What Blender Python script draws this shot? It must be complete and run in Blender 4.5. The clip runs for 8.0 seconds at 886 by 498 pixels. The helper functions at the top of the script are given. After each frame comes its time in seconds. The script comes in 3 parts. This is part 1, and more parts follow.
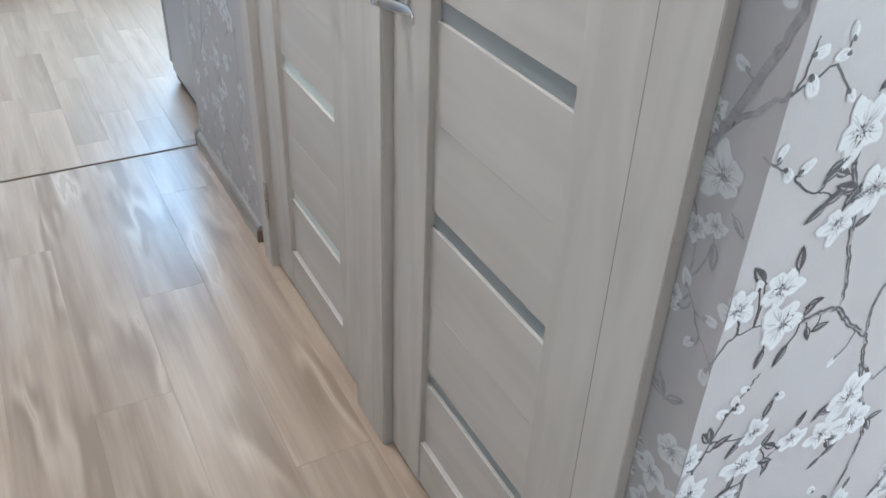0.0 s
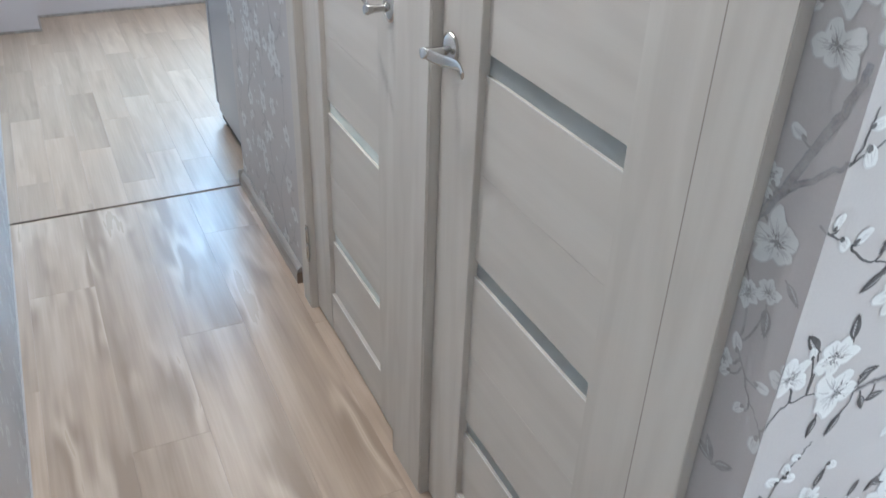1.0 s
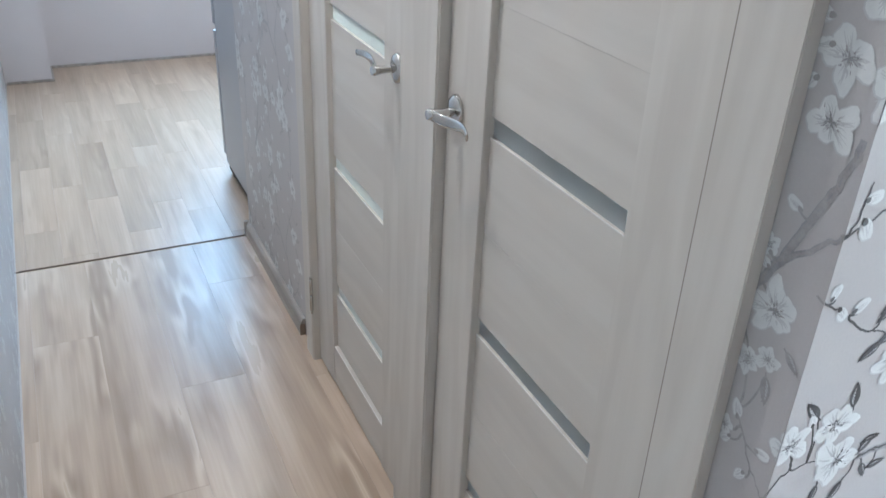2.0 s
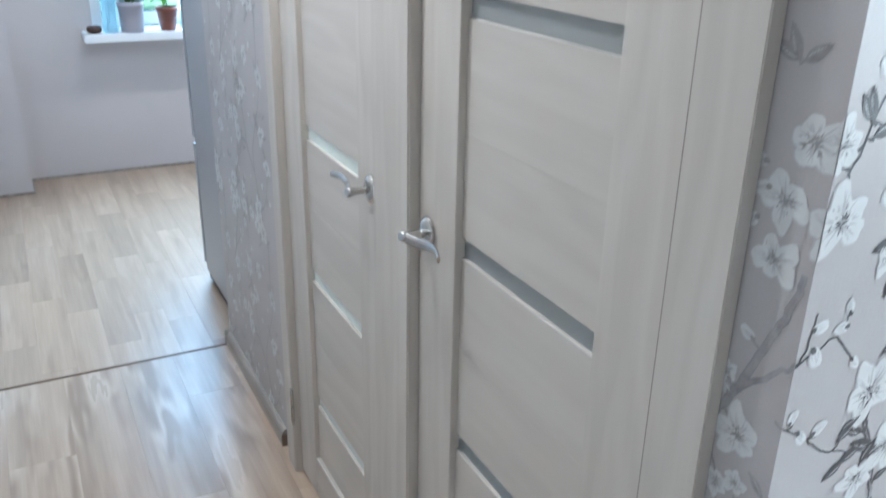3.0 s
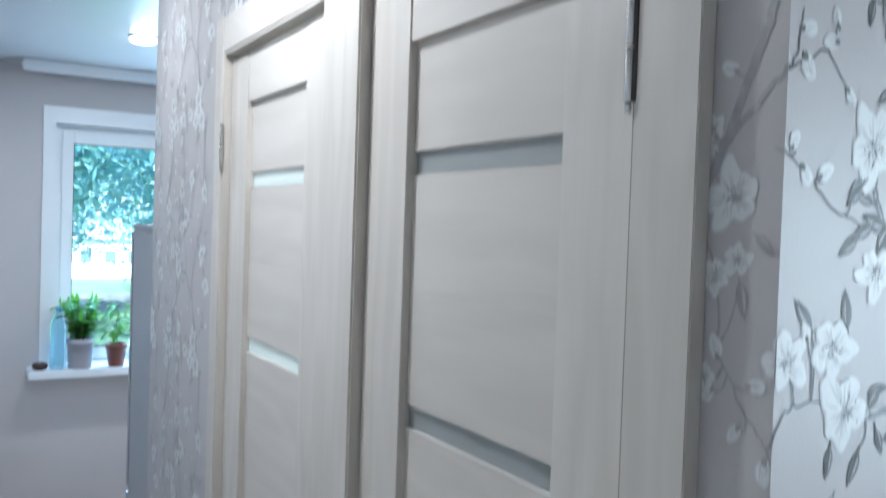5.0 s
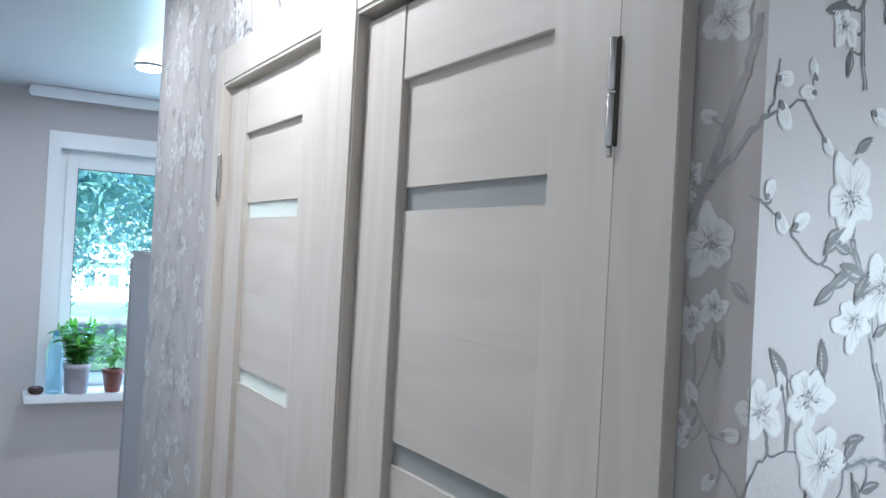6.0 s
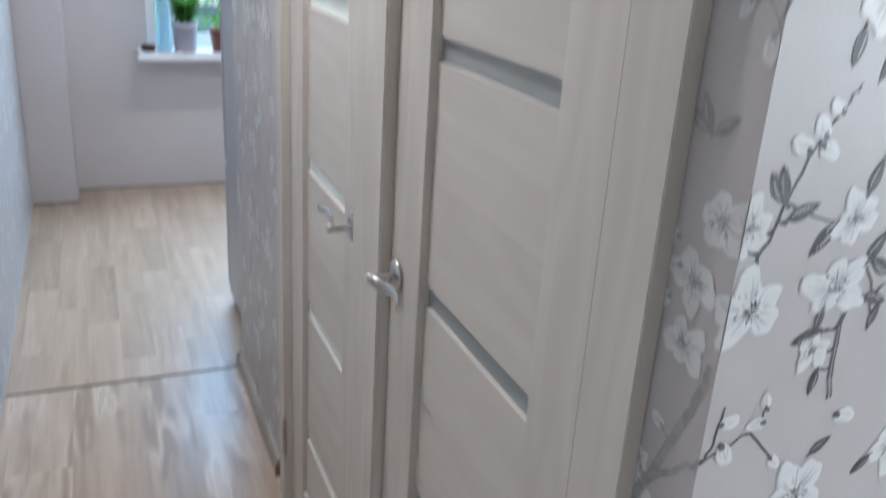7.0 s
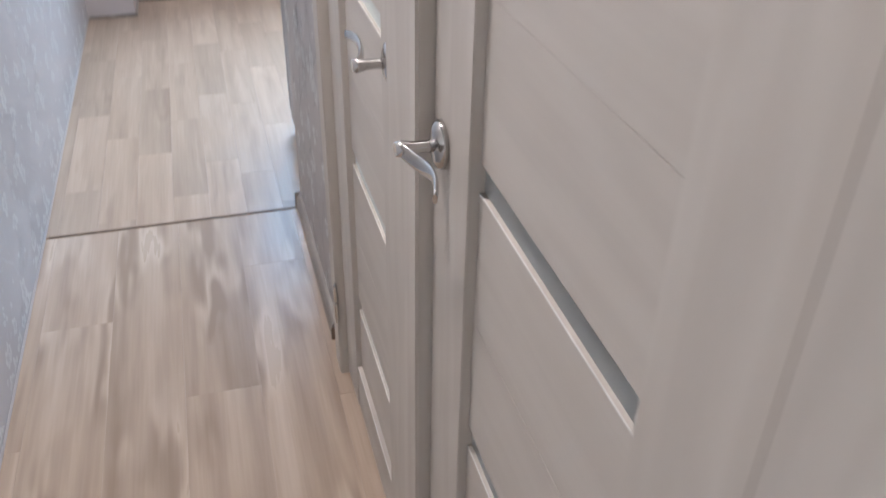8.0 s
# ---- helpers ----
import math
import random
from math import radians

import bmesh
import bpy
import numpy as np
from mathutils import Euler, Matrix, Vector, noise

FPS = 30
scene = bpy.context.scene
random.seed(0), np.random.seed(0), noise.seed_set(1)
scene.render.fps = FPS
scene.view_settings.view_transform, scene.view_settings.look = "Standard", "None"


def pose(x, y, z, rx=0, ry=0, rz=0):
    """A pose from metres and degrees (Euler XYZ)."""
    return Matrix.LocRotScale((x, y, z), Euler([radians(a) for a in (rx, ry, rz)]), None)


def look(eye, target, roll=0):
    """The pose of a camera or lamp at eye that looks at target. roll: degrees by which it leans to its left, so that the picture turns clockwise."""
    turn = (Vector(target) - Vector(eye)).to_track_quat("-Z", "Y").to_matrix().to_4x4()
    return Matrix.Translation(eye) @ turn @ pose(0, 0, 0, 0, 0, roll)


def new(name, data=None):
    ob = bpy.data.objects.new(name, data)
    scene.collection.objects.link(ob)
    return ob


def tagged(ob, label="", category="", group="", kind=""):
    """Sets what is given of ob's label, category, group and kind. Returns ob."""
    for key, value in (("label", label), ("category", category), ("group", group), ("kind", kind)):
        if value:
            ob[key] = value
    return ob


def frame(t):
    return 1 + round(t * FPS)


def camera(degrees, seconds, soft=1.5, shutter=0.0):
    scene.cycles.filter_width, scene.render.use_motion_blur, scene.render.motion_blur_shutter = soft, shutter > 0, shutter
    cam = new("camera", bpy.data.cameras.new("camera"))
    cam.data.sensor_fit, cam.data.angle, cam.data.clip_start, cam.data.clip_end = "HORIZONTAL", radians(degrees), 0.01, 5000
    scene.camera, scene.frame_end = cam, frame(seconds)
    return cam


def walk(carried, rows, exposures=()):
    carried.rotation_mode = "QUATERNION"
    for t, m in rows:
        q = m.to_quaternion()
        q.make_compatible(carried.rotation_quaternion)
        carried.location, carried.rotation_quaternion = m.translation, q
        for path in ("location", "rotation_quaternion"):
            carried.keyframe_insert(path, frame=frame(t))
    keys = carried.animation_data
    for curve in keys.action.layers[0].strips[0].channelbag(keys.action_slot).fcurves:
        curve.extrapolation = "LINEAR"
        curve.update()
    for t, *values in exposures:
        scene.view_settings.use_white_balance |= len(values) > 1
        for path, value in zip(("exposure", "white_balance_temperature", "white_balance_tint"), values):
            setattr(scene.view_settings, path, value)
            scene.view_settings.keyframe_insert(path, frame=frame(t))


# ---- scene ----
cam = camera(55.4, 8.0, 1.5, 0.5)
EXPOSE = [(0.0, 3.47, 6150, 9), (2.5, 3.45, 5990, 8), (4.5, 3.10, 5830, 6), (5.2, 2.97, 5740, 6), (6.5, 2.96, 6110, 11), (7.0, 3.10, 6310, 13), (8.0, 3.30, 6720, 19)]
PATH = [
    (0, (0.148, 0.140, 1.457), (0.961, 1.576, 0.327), 2.4),
    (0.5, (0.145, 0.148, 1.465), (0.947, 1.619, 0.372), 2.3),
    (1, (0.138, 0.155, 1.474), (0.900, 1.673, 0.418), 2.2),
    (1.2, (0.135, 0.152, 1.479), (0.904, 1.688, 0.454), 2.2),
    (2.5, (0.138, 0.152, 1.515), (0.922, 1.761, 0.622), 2.5),
    (3, (0.143, 0.138, 1.551), (0.990, 1.780, 0.786), 1.2),
    (3.5, (0.146, 0.133, 1.584), (1.061, 1.796, 0.953), 1.9),
    (4, (0.148, 0.135, 1.623), (1.114, 1.833, 1.189), 1.6),
    (4.5, (0.154, 0.136, 1.654), (1.138, 1.856, 1.387), 1.3),
    (5, (0.154, 0.132, 1.692), (1.161, 1.859, 1.640), 1.9),
    (5.2, (0.156, 0.132, 1.703), (1.159, 1.862, 1.720), 2.6),
    (6.3, (0.180, 0.117, 1.700), (1.177, 1.852, 1.717), 3.1),
    (6.5, (0.195, 0.126, 1.657), (1.166, 1.863, 1.460), 2.5),
    (6.7, (0.237, 0.127, 1.610), (1.099, 1.886, 1.201), 3.7),
    (6.9, (0.255, 0.103, 1.574), (1.036, 1.841, 0.964), 3.8),
    (7, (0.292, 0.123, 1.565), (1.025, 1.846, 0.861), 3.6),
    (7.2, (0.334, 0.144, 1.533), (1.019, 1.853, 0.752), 2.9),
    (7.5, (0.380, 0.222, 1.509), (0.992, 1.909, 0.626), 2.4),
    (8, (0.489, 0.515, 1.454), (0.960, 2.112, 0.345), 1.2),
]
walk(cam, [(t, look(eye, target, roll)) for t, eye, target, roll in PATH], EXPOSE)

# ---- world, sun, large lights, exposure ----
world = bpy.data.worlds.new("sky_world")
scene.world = world
world.use_nodes = True
wn = world.node_tree.nodes
sky = wn.new("ShaderNodeTexSky")
sky.sky_type = "NISHITA"
sky.sun_disc = False
sky.sun_elevation, sky.sun_rotation = radians(48), radians(150)
wn["Background"].inputs[1].default_value = 0.075
world.node_tree.links.new(sky.outputs[0], wn["Background"].inputs[0])

sun_data = bpy.data.lights.new("sun", "SUN")
sun_data.energy, sun_data.angle, sun_data.color = 4.5, radians(0.5), (1, 0.95, 0.88)
sun = new("sun", sun_data)
sun.matrix_world = look((-12, -20, 26), (0, 0, 0))
LAMP = (0.98, 0.96, 0.95)


def area(name, m, sx, sy, watts, color):
    d = bpy.data.lights.new(name, "AREA")
    d.shape, d.size, d.size_y, d.energy, d.color = "RECTANGLE", sx, sy, watts, color
    ob = new(name, d)
    ob.matrix_world = m
    return ob


def spot(name, x, y, z, watts, color, size=0.045):
    d = bpy.data.lights.new(name, "AREA")
    d.shape, d.size, d.energy, d.color = "DISK", size, watts, color
    ob = new(name, d)
    ob.matrix_world = look((x, y, z), (x, y + 0.0001, 0))
    return ob


# daylight in the two window openings
area("kitchen_window_light", look((1.55, 5.36, 1.5), (1.30, 3.0, 1.0)), 0.72, 1.25, 8.8, (0.53, 0.76, 1.0))
# the upper sky, which only shines down through the opening
high_sky = area("kitchen_sky_light", look((0.93, 5.70, 1.90), (0.93, 5.70 - 0.62, 1.90 - 0.78)), 0.50, 0.75, 0.72, (0.36, 0.66, 1.0))
high_sky.data.spread = radians(76)
area("room_window_light", look((3.14, -1.35, 1.5), (0.7, -0.2, 1.2)), 1.6, 1.3, 5.7, (0.82, 0.91, 1.0))
spot("hall_lamp_light", 0.33, 1.62, 2.488, 1.45, LAMP, 0.09)
spot("hall_lamp_light", 0.33, 2.70, 2.488, 0.6, LAMP, 0.09)
# fill lamp added out of view to brighten the upper corner wall
spot("room_fill_light", 1.9, -1.2, 2.488, 1.6, LAMP, 0.09)
spot("kitchen_lamp_light", 0.905, 4.22, 2.488, 1.0, LAMP, 0.09)
# second kitchen lamp, added out of view to brighten the kitchen
spot("kitchen_lamp_light", 2.1, 4.25, 2.488, 1.0, LAMP, 0.09)
spot("bathroom_lamp_light", 1.6, 2.2, 2.488, 11.5, (0.92, 1.0, 0.94), 0.09)

# ---- materials ----


def material(name, color, rough=0.5, metal=0.0, vary=0.12, scale=6.0, bump=0.0, fine=300.0, spec=0.5, stretch=(1, 1, 1), piece=0.0):
    """Painted or plain surface: broad and fine variation of one colour, fine relief."""
    m = bpy.data.materials.new(name)
    m.use_nodes = True
    t, b = m.node_tree, m.node_tree.nodes["Principled BSDF"]
    co = t.nodes.new("ShaderNodeTexCoord")
    mp = t.nodes.new("ShaderNodeMapping")
    mp.inputs["Scale"].default_value = stretch
    t.links.new(co.outputs["Object"], mp.inputs[0])
    big = t.nodes.new("ShaderNodeTexNoise")
    big.inputs["Scale"].default_value, big.inputs["Detail"].default_value = scale, 5
    small = t.nodes.new("ShaderNodeTexNoise")
    small.inputs["Scale"].default_value, small.inputs["Detail"].default_value = fine, 2
    for n in (big, small):
        t.links.new(mp.outputs[0], n.inputs["Vector"])
    mix = t.nodes.new("ShaderNodeMath")
    mix.operation = "MULTIPLY_ADD"
    mix.inputs[1].default_value = 0.35
    t.links.new(small.outputs[0], mix.inputs[0])
    t.links.new(big.outputs[0], mix.inputs[2])
    ramp = t.nodes.new("ShaderNodeValToRGB")
    lo, hi = [tuple(max(0, min(1, c * (1 + s * vary))) for c in color) + (1,) for s in (-1, 1)]
    ramp.color_ramp.elements[0].position, ramp.color_ramp.elements[1].position = 0.42, 0.95
    ramp.color_ramp.elements[0].color, ramp.color_ramp.elements[1].color = lo, hi
    t.links.new(mix.outputs[0], ramp.inputs[0])
    out = ramp.outputs[0]
    if piece:
        info = t.nodes.new("ShaderNodeObjectInfo")
        rng = t.nodes.new("ShaderNodeMapRange")
        rng.inputs[3].default_value, rng.inputs[4].default_value = 1 - piece, 1 + piece
        t.links.new(info.outputs["Random"], rng.inputs[0])
        hsv = t.nodes.new("ShaderNodeHueSaturation")
        t.links.new(rng.outputs[0], hsv.inputs["Value"])
        t.links.new(out, hsv.inputs["Color"])
        out = hsv.outputs[0]
    t.links.new(out, b.inputs["Base Color"])
    b.inputs["Roughness"].default_value, b.inputs["Metallic"].default_value = rough, metal
    b.inputs["Specular IOR Level"].default_value = spec
    if bump:
        bp = t.nodes.new("ShaderNodeBump")
        bp.inputs["Strength"].default_value, bp.inputs["Distance"].default_value = bump, 0.002
        t.links.new(mix.outputs[0], bp.inputs["Height"])
        t.links.new(bp.outputs[0], b.inputs["Normal"])
    return m


def laminate(name, dark, mid, light, along=1, grain=1.0, rough=0.28, vary=0.12, figure=0.15, patchy=False, breadth=1.0, relief=0.05, lines=0.24):
    """Wood decor with long grain, cathedral figure and shade from piece to piece."""
    m = bpy.data.materials.new(name)
    m.use_nodes = True
    t, b = m.node_tree, m.node_tree.nodes["Principled BSDF"]
    co = t.nodes.new("ShaderNodeTexCoord")
    info = t.nodes.new("ShaderNodeObjectInfo")
    mul = t.nodes.new("ShaderNodeMath")
    mul.operation, mul.inputs[1].default_value = "MULTIPLY", 37.0
    t.links.new(info.outputs["Random"], mul.inputs[0])
    comb = t.nodes.new("ShaderNodeCombineXYZ")
    for n in range(3):
        t.links.new(mul.outputs[0], comb.inputs[n])
    add = t.nodes.new("ShaderNodeVectorMath")
    t.links.new(co.outputs["Object"], add.inputs[0])
    t.links.new(comb.outputs[0], add.inputs[1])

    def mapped(across, long):
        mp = t.nodes.new("ShaderNodeMapping")
        s = [across] * 3
        s[along] = long
        mp.inputs["Scale"].default_value = s
        t.links.new(add.outputs[0], mp.inputs[0])
        return mp.outputs[0]

    fig = t.nodes.new("ShaderNodeTexNoise")
    fig.inputs["Scale"].default_value, fig.inputs["Detail"].default_value = 1.0, 3
    t.links.new(mapped(7 * grain, 1.1 * grain), fig.inputs["Vector"])
    rings = t.nodes.new("ShaderNodeMath")
    rings.operation, rings.inputs[1].default_value = "MULTIPLY", 40.0
    t.links.new(fig.outputs[0], rings.inputs[0])
    sine = t.nodes.new("ShaderNodeMath")
    sine.operation = "SINE"
    t.links.new(rings.outputs[0], sine.inputs[0])
    fine = t.nodes.new("ShaderNodeTexNoise")
    fine.inputs["Scale"].default_value, fine.inputs["Detail"].default_value = 1.0, 4
    t.links.new(mapped(170 * grain, 5 * grain), fine.inputs["Vector"])
    broad = t.nodes.new("ShaderNodeTexNoise")
    broad.inputs["Scale"].default_value, broad.inputs["Detail"].default_value = 1.0, 4
    t.links.new(mapped(18 * grain, 0.9 * grain), broad.inputs["Vector"])
    s1 = t.nodes.new("ShaderNodeMath")
    s1.operation, s1.inputs[1].default_value = "MULTIPLY_ADD", figure
    t.links.new(sine.outputs[0], s1.inputs[0])
    t.links.new(broad.outputs[0], s1.inputs[2])
    if patchy:  # figure shows only here and there; wide pale and dark streaks between
        where = t.nodes.new("ShaderNodeTexNoise")
        where.inputs["Scale"].default_value, where.inputs["Detail"].default_value = 1.0, 1
        t.links.new(mapped(9, 2.2), where.inputs["Vector"])
        gate = t.nodes.new("ShaderNodeMapRange")
        gate.inputs[1].default_value, gate.inputs[2].default_value = 0.48, 0.64
        gate.inputs[3].default_value, gate.inputs[4].default_value = figure * 0.12, figure
        t.links.new(where.outputs[0], gate.inputs[0])
        t.links.new(gate.outputs[0], s1.inputs[1])
        wide = t.nodes.new("ShaderNodeMath")
        wide.operation, wide.inputs[1].default_value, wide.inputs[2].default_value = "MULTIPLY_ADD", breadth, 0.5 - 0.5 * breadth
        t.links.new(broad.outputs[0], wide.inputs[0])
        t.links.new(wide.outputs[0], s1.inputs[2])
    s2 = t.nodes.new("ShaderNodeMath")
    s2.operation, s2.inputs[1].default_value = "MULTIPLY_ADD", lines
    t.links.new(fine.outputs[0], s2.inputs[0])
    t.links.new(s1.outputs[0], s2.inputs[2])
    ramp = t.nodes.new("ShaderNodeValToRGB")
    e = ramp.color_ramp.elements
    e[0].position, e[0].color = 0.40, (*dark, 1)
    e[1].position, e[1].color = 0.92, (*light, 1)
    k = e.new(0.66)
    k.color = (*mid, 1)
    t.links.new(s2.outputs[0], ramp.inputs[0])
    rng = t.nodes.new("ShaderNodeMapRange")
    rng.inputs[3].default_value, rng.inputs[4].default_value = 1 - vary, 1 + vary
    t.links.new(info.outputs["Random"], rng.inputs[0])
    hsv = t.nodes.new("ShaderNodeHueSaturation")
    t.links.new(rng.outputs[0], hsv.inputs["Value"])
    t.links.new(ramp.outputs[0], hsv.inputs["Color"])
    t.links.new(hsv.outputs[0], b.inputs["Base Color"])
    rr = t.nodes.new("ShaderNodeMapRange")
    rr.inputs[1].default_value, rr.inputs[2].default_value = 0.4, 1.0
    rr.inputs[3].default_value, rr.inputs[4].default_value = rough + 0.025, rough - 0.02
    t.links.new(s2.outputs[0], rr.inputs[0])
    t.links.new(rr.outputs[0], b.inputs["Roughness"])
    bp = t.nodes.new("ShaderNodeBump")
    bp.inputs["Strength"].default_value, bp.inputs["Distance"].default_value = relief, 0.001
    t.links.new(fine.outputs[0], bp.inputs["Height"])
    t.links.new(bp.outputs[0], b.inputs["Normal"])
    return m


DOOR_V = laminate("ash_film_upright", (0.520, 0.482, 0.435), (0.553, 0.515, 0.466), (0.584, 0.548, 0.499), along=2, grain=1.0, rough=0.42, vary=0.02, relief=0.12, lines=0.26)
DOOR_H = laminate("ash_film_level", (0.532, 0.494, 0.448), (0.558, 0.52, 0.471), (0.582, 0.545, 0.496), along=1, grain=0.8, rough=0.42, vary=0.02, relief=0.12, lines=0.28)
FLOOR = laminate("oak_laminate", (0.340, 0.254, 0.187), (0.450, 0.349, 0.266), (0.565, 0.464, 0.370), along=1, grain=0.85, rough=0.29, vary=0.06, figure=0.28, patchy=True, breadth=1.0)
STAVES = laminate("oak_stave_laminate", (0.340, 0.250, 0.180), (0.440, 0.338, 0.252), (0.540, 0.438, 0.342), along=1, grain=1.0, rough=0.29, vary=0.11, figure=0.08, patchy=True, breadth=0.8)
PAPER = material("wallpaper_ground", (0.450, 0.427, 0.422), 0.42, vary=0.05, scale=3, bump=0.25, fine=260)
# paler copy of the wallpaper ground, with the west wall's sheen in its colour
PAPER_SHEEN = material("wallpaper_ground_sheen", (0.478, 0.466, 0.470), 0.38, vary=0.05, scale=3, bump=0.3, fine=260)
PRINT_WHITE = material("print_white", (0.635, 0.645, 0.635), 0.38, vary=0.06, scale=60, fine=500)
PRINT_PALE = material("print_pale_grey", (0.50, 0.50, 0.505), 0.4, vary=0.10, scale=60, fine=500)
PRINT_GREY = material("print_grey", (0.31, 0.305, 0.315), 0.40, 0.1, vary=0.25, scale=80, fine=500)
# dark ink made greyer: sheen at a slanting view is put into the colour
PRINT_DARK_SHEEN = material("print_dark_grey_sheen", (0.335, 0.318, 0.315), 0.42, vary=0.2, scale=80, fine=500)
PRINT_DARK = material("print_dark_grey", (0.095, 0.095, 0.10), 0.45, 0.0, vary=0.3, scale=80, fine=500)
KITCHEN = material("kitchen_wall_paint", (0.54, 0.500, 0.495), 0.6, vary=0.04, scale=2, bump=0.3, fine=180)
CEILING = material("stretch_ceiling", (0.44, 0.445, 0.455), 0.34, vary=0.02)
WHITE = material("white_plastic", (0.80, 0.81, 0.82), 0.3, vary=0.02)
DARKGAP = material("dark_gap", (0.05, 0.045, 0.04), 0.7)
# pale colour standing for lamp light on the door ledges
LIT_EDGE = material("pale_lit_edge", (0.70, 0.69, 0.66), 0.35, vary=0.04, scale=30)
# shade of the gap beside the near leaf, put into a colour
GAP_SHADE = material("brown_gap_shade", (0.25, 0.215, 0.185), 0.7)
STEEL = material("satin_nickel", (0.56, 0.55, 0.54), 0.16, 1.0, vary=0.04, scale=40)
SKIRT = laminate("skirting_decor", (0.26, 0.235, 0.21), (0.33, 0.30, 0.27), (0.40, 0.37, 0.335), along=1, rough=0.4, vary=0.02)
THRESH = material("brown_strip", (0.20, 0.14, 0.10), 0.4, vary=0.2, scale=30)
FRIDGE = material("silver_grey_enamel", (0.36, 0.37, 0.39), 0.38, 0.3, vary=0.03)
POT_GREY = material("lilac_grey_plastic", (0.45, 0.44, 0.50), 0.4, vary=0.05)
TERRA = material("brown_plastic_pot", (0.20, 0.06, 0.04), 0.4, vary=0.1)
SOIL = material("soil", (0.03, 0.022, 0.016), 0.9, vary=0.5, scale=60, bump=0.8)
LEAF = material("glossy_leaf", (0.085, 0.25, 0.05), 0.3, vary=0.5, scale=14, piece=0.2)
LEAF2 = material("pepper_leaf", (0.10, 0.25, 0.06), 0.45, vary=0.5, scale=14, piece=0.2)
STALK = material("green_stalk", (0.08, 0.15, 0.04), 0.5, vary=0.3)
BROWN = material("dark_brown_glaze", (0.05, 0.025, 0.02), 0.2, vary=0.3, scale=40)
GRASS = material("lawn", (0.07, 0.13, 0.075), 0.9, vary=0.4, scale=0.4, fine=9)
FOLIAGE = material("tree_leaves", (0.12, 0.20, 0.17), 0.7, vary=0.6, scale=1.2, fine=8)


def translucent(m, color, share):
    """Lets part of the light through a thin leaf."""
    t = m.node_tree
    inner, both = t.nodes.new("ShaderNodeBsdfTranslucent"), t.nodes.new("ShaderNodeMixShader")
    inner.inputs[0].default_value, both.inputs[0].default_value = (*color, 1), share
    t.links.new(t.nodes["Principled BSDF"].outputs[0], both.inputs[1])
    t.links.new(inner.outputs[0], both.inputs[2])
    t.links.new(both.outputs[0], t.nodes["Material Output"].inputs[0])


translucent(FOLIAGE, (0.37, 0.60, 0.68), 0.66)
translucent(LEAF, (0.16, 0.42, 0.05), 0.35)
translucent(LEAF2, (0.18, 0.42, 0.08), 0.35)
BARK = material("bark", (0.10, 0.08, 0.06), 0.9, vary=0.4, scale=8, bump=0.8)
RENDER = material("house_plaster", (0.72, 0.70, 0.66), 0.8, vary=0.05, scale=0.8)
ROOF = material("roof_slate", (0.20, 0.19, 0.19), 0.7, vary=0.2, scale=3)
PAVE = material("path_asphalt", (0.10, 0.10, 0.10), 0.9, vary=0.2, scale=2)
WINDARK = material("house_window_glass", (0.10, 0.13, 0.15), 0.1)


def glassy(name, color, rough=0.0, ior=1.45):
    m = bpy.data.materials.new(name)
    m.use_nodes = True
    b = m.node_tree.nodes["Principled BSDF"]
    b.inputs["Base Color"].default_value = (*color, 1)
    b.inputs["Roughness"].default_value, b.inputs["IOR"].default_value = rough, ior
    b.inputs["Transmission Weight"].default_value = 1.0
    return m


GLASS = glassy("window_glass", (0.80, 0.96, 1.0), ior=1.02)
BOTTLE = glassy("blue_plastic", (0.62, 0.86, 0.94), 0.10, 1.15)


def frosted(name, color):
    """Satin glass strip: lets light through softly, with a faint sheen."""
    m = bpy.data.materials.new(name)
    m.use_nodes = True
    t = m.node_tree
    t.nodes.remove(t.nodes["Principled BSDF"])
    tr, df, gl = t.nodes.new("ShaderNodeBsdfTranslucent"), t.nodes.new("ShaderNodeBsdfDiffuse"), t.nodes.new("ShaderNodeBsdfGlossy")
    for n in (tr, df):
        n.inputs[0].default_value = (*color, 1)
    gl.inputs["Roughness"].default_value = 0.5
    a, b, fr = t.nodes.new("ShaderNodeMixShader"), t.nodes.new("ShaderNodeMixShader"), t.nodes.new("ShaderNodeFresnel")
    a.inputs[0].default_value = 0.68
    t.links.new(df.outputs[0], a.inputs[1])
    t.links.new(tr.outputs[0], a.inputs[2])
    t.links.new(fr.outputs[0], b.inputs[0])
    t.links.new(a.outputs[0], b.inputs[1])
    t.links.new(gl.outputs[0], b.inputs[2])
    t.links.new(b.outputs[0], t.nodes["Material Output"].inputs[0])
    return m


GLASS_SLOT = frosted("frosted_glass", (0.75, 0.79, 0.79))


def lamp_face(name, color, strength):
    m = bpy.data.materials.new(name)
    m.use_nodes = True
    b = m.node_tree.nodes["Principled BSDF"]
    b.inputs["Emission Color"].default_value, b.inputs["Emission Strength"].default_value = (*color, 1), strength
    return m


LAMP_ON = lamp_face("lamp_diffuser", (1, 0.97, 0.93), 7)

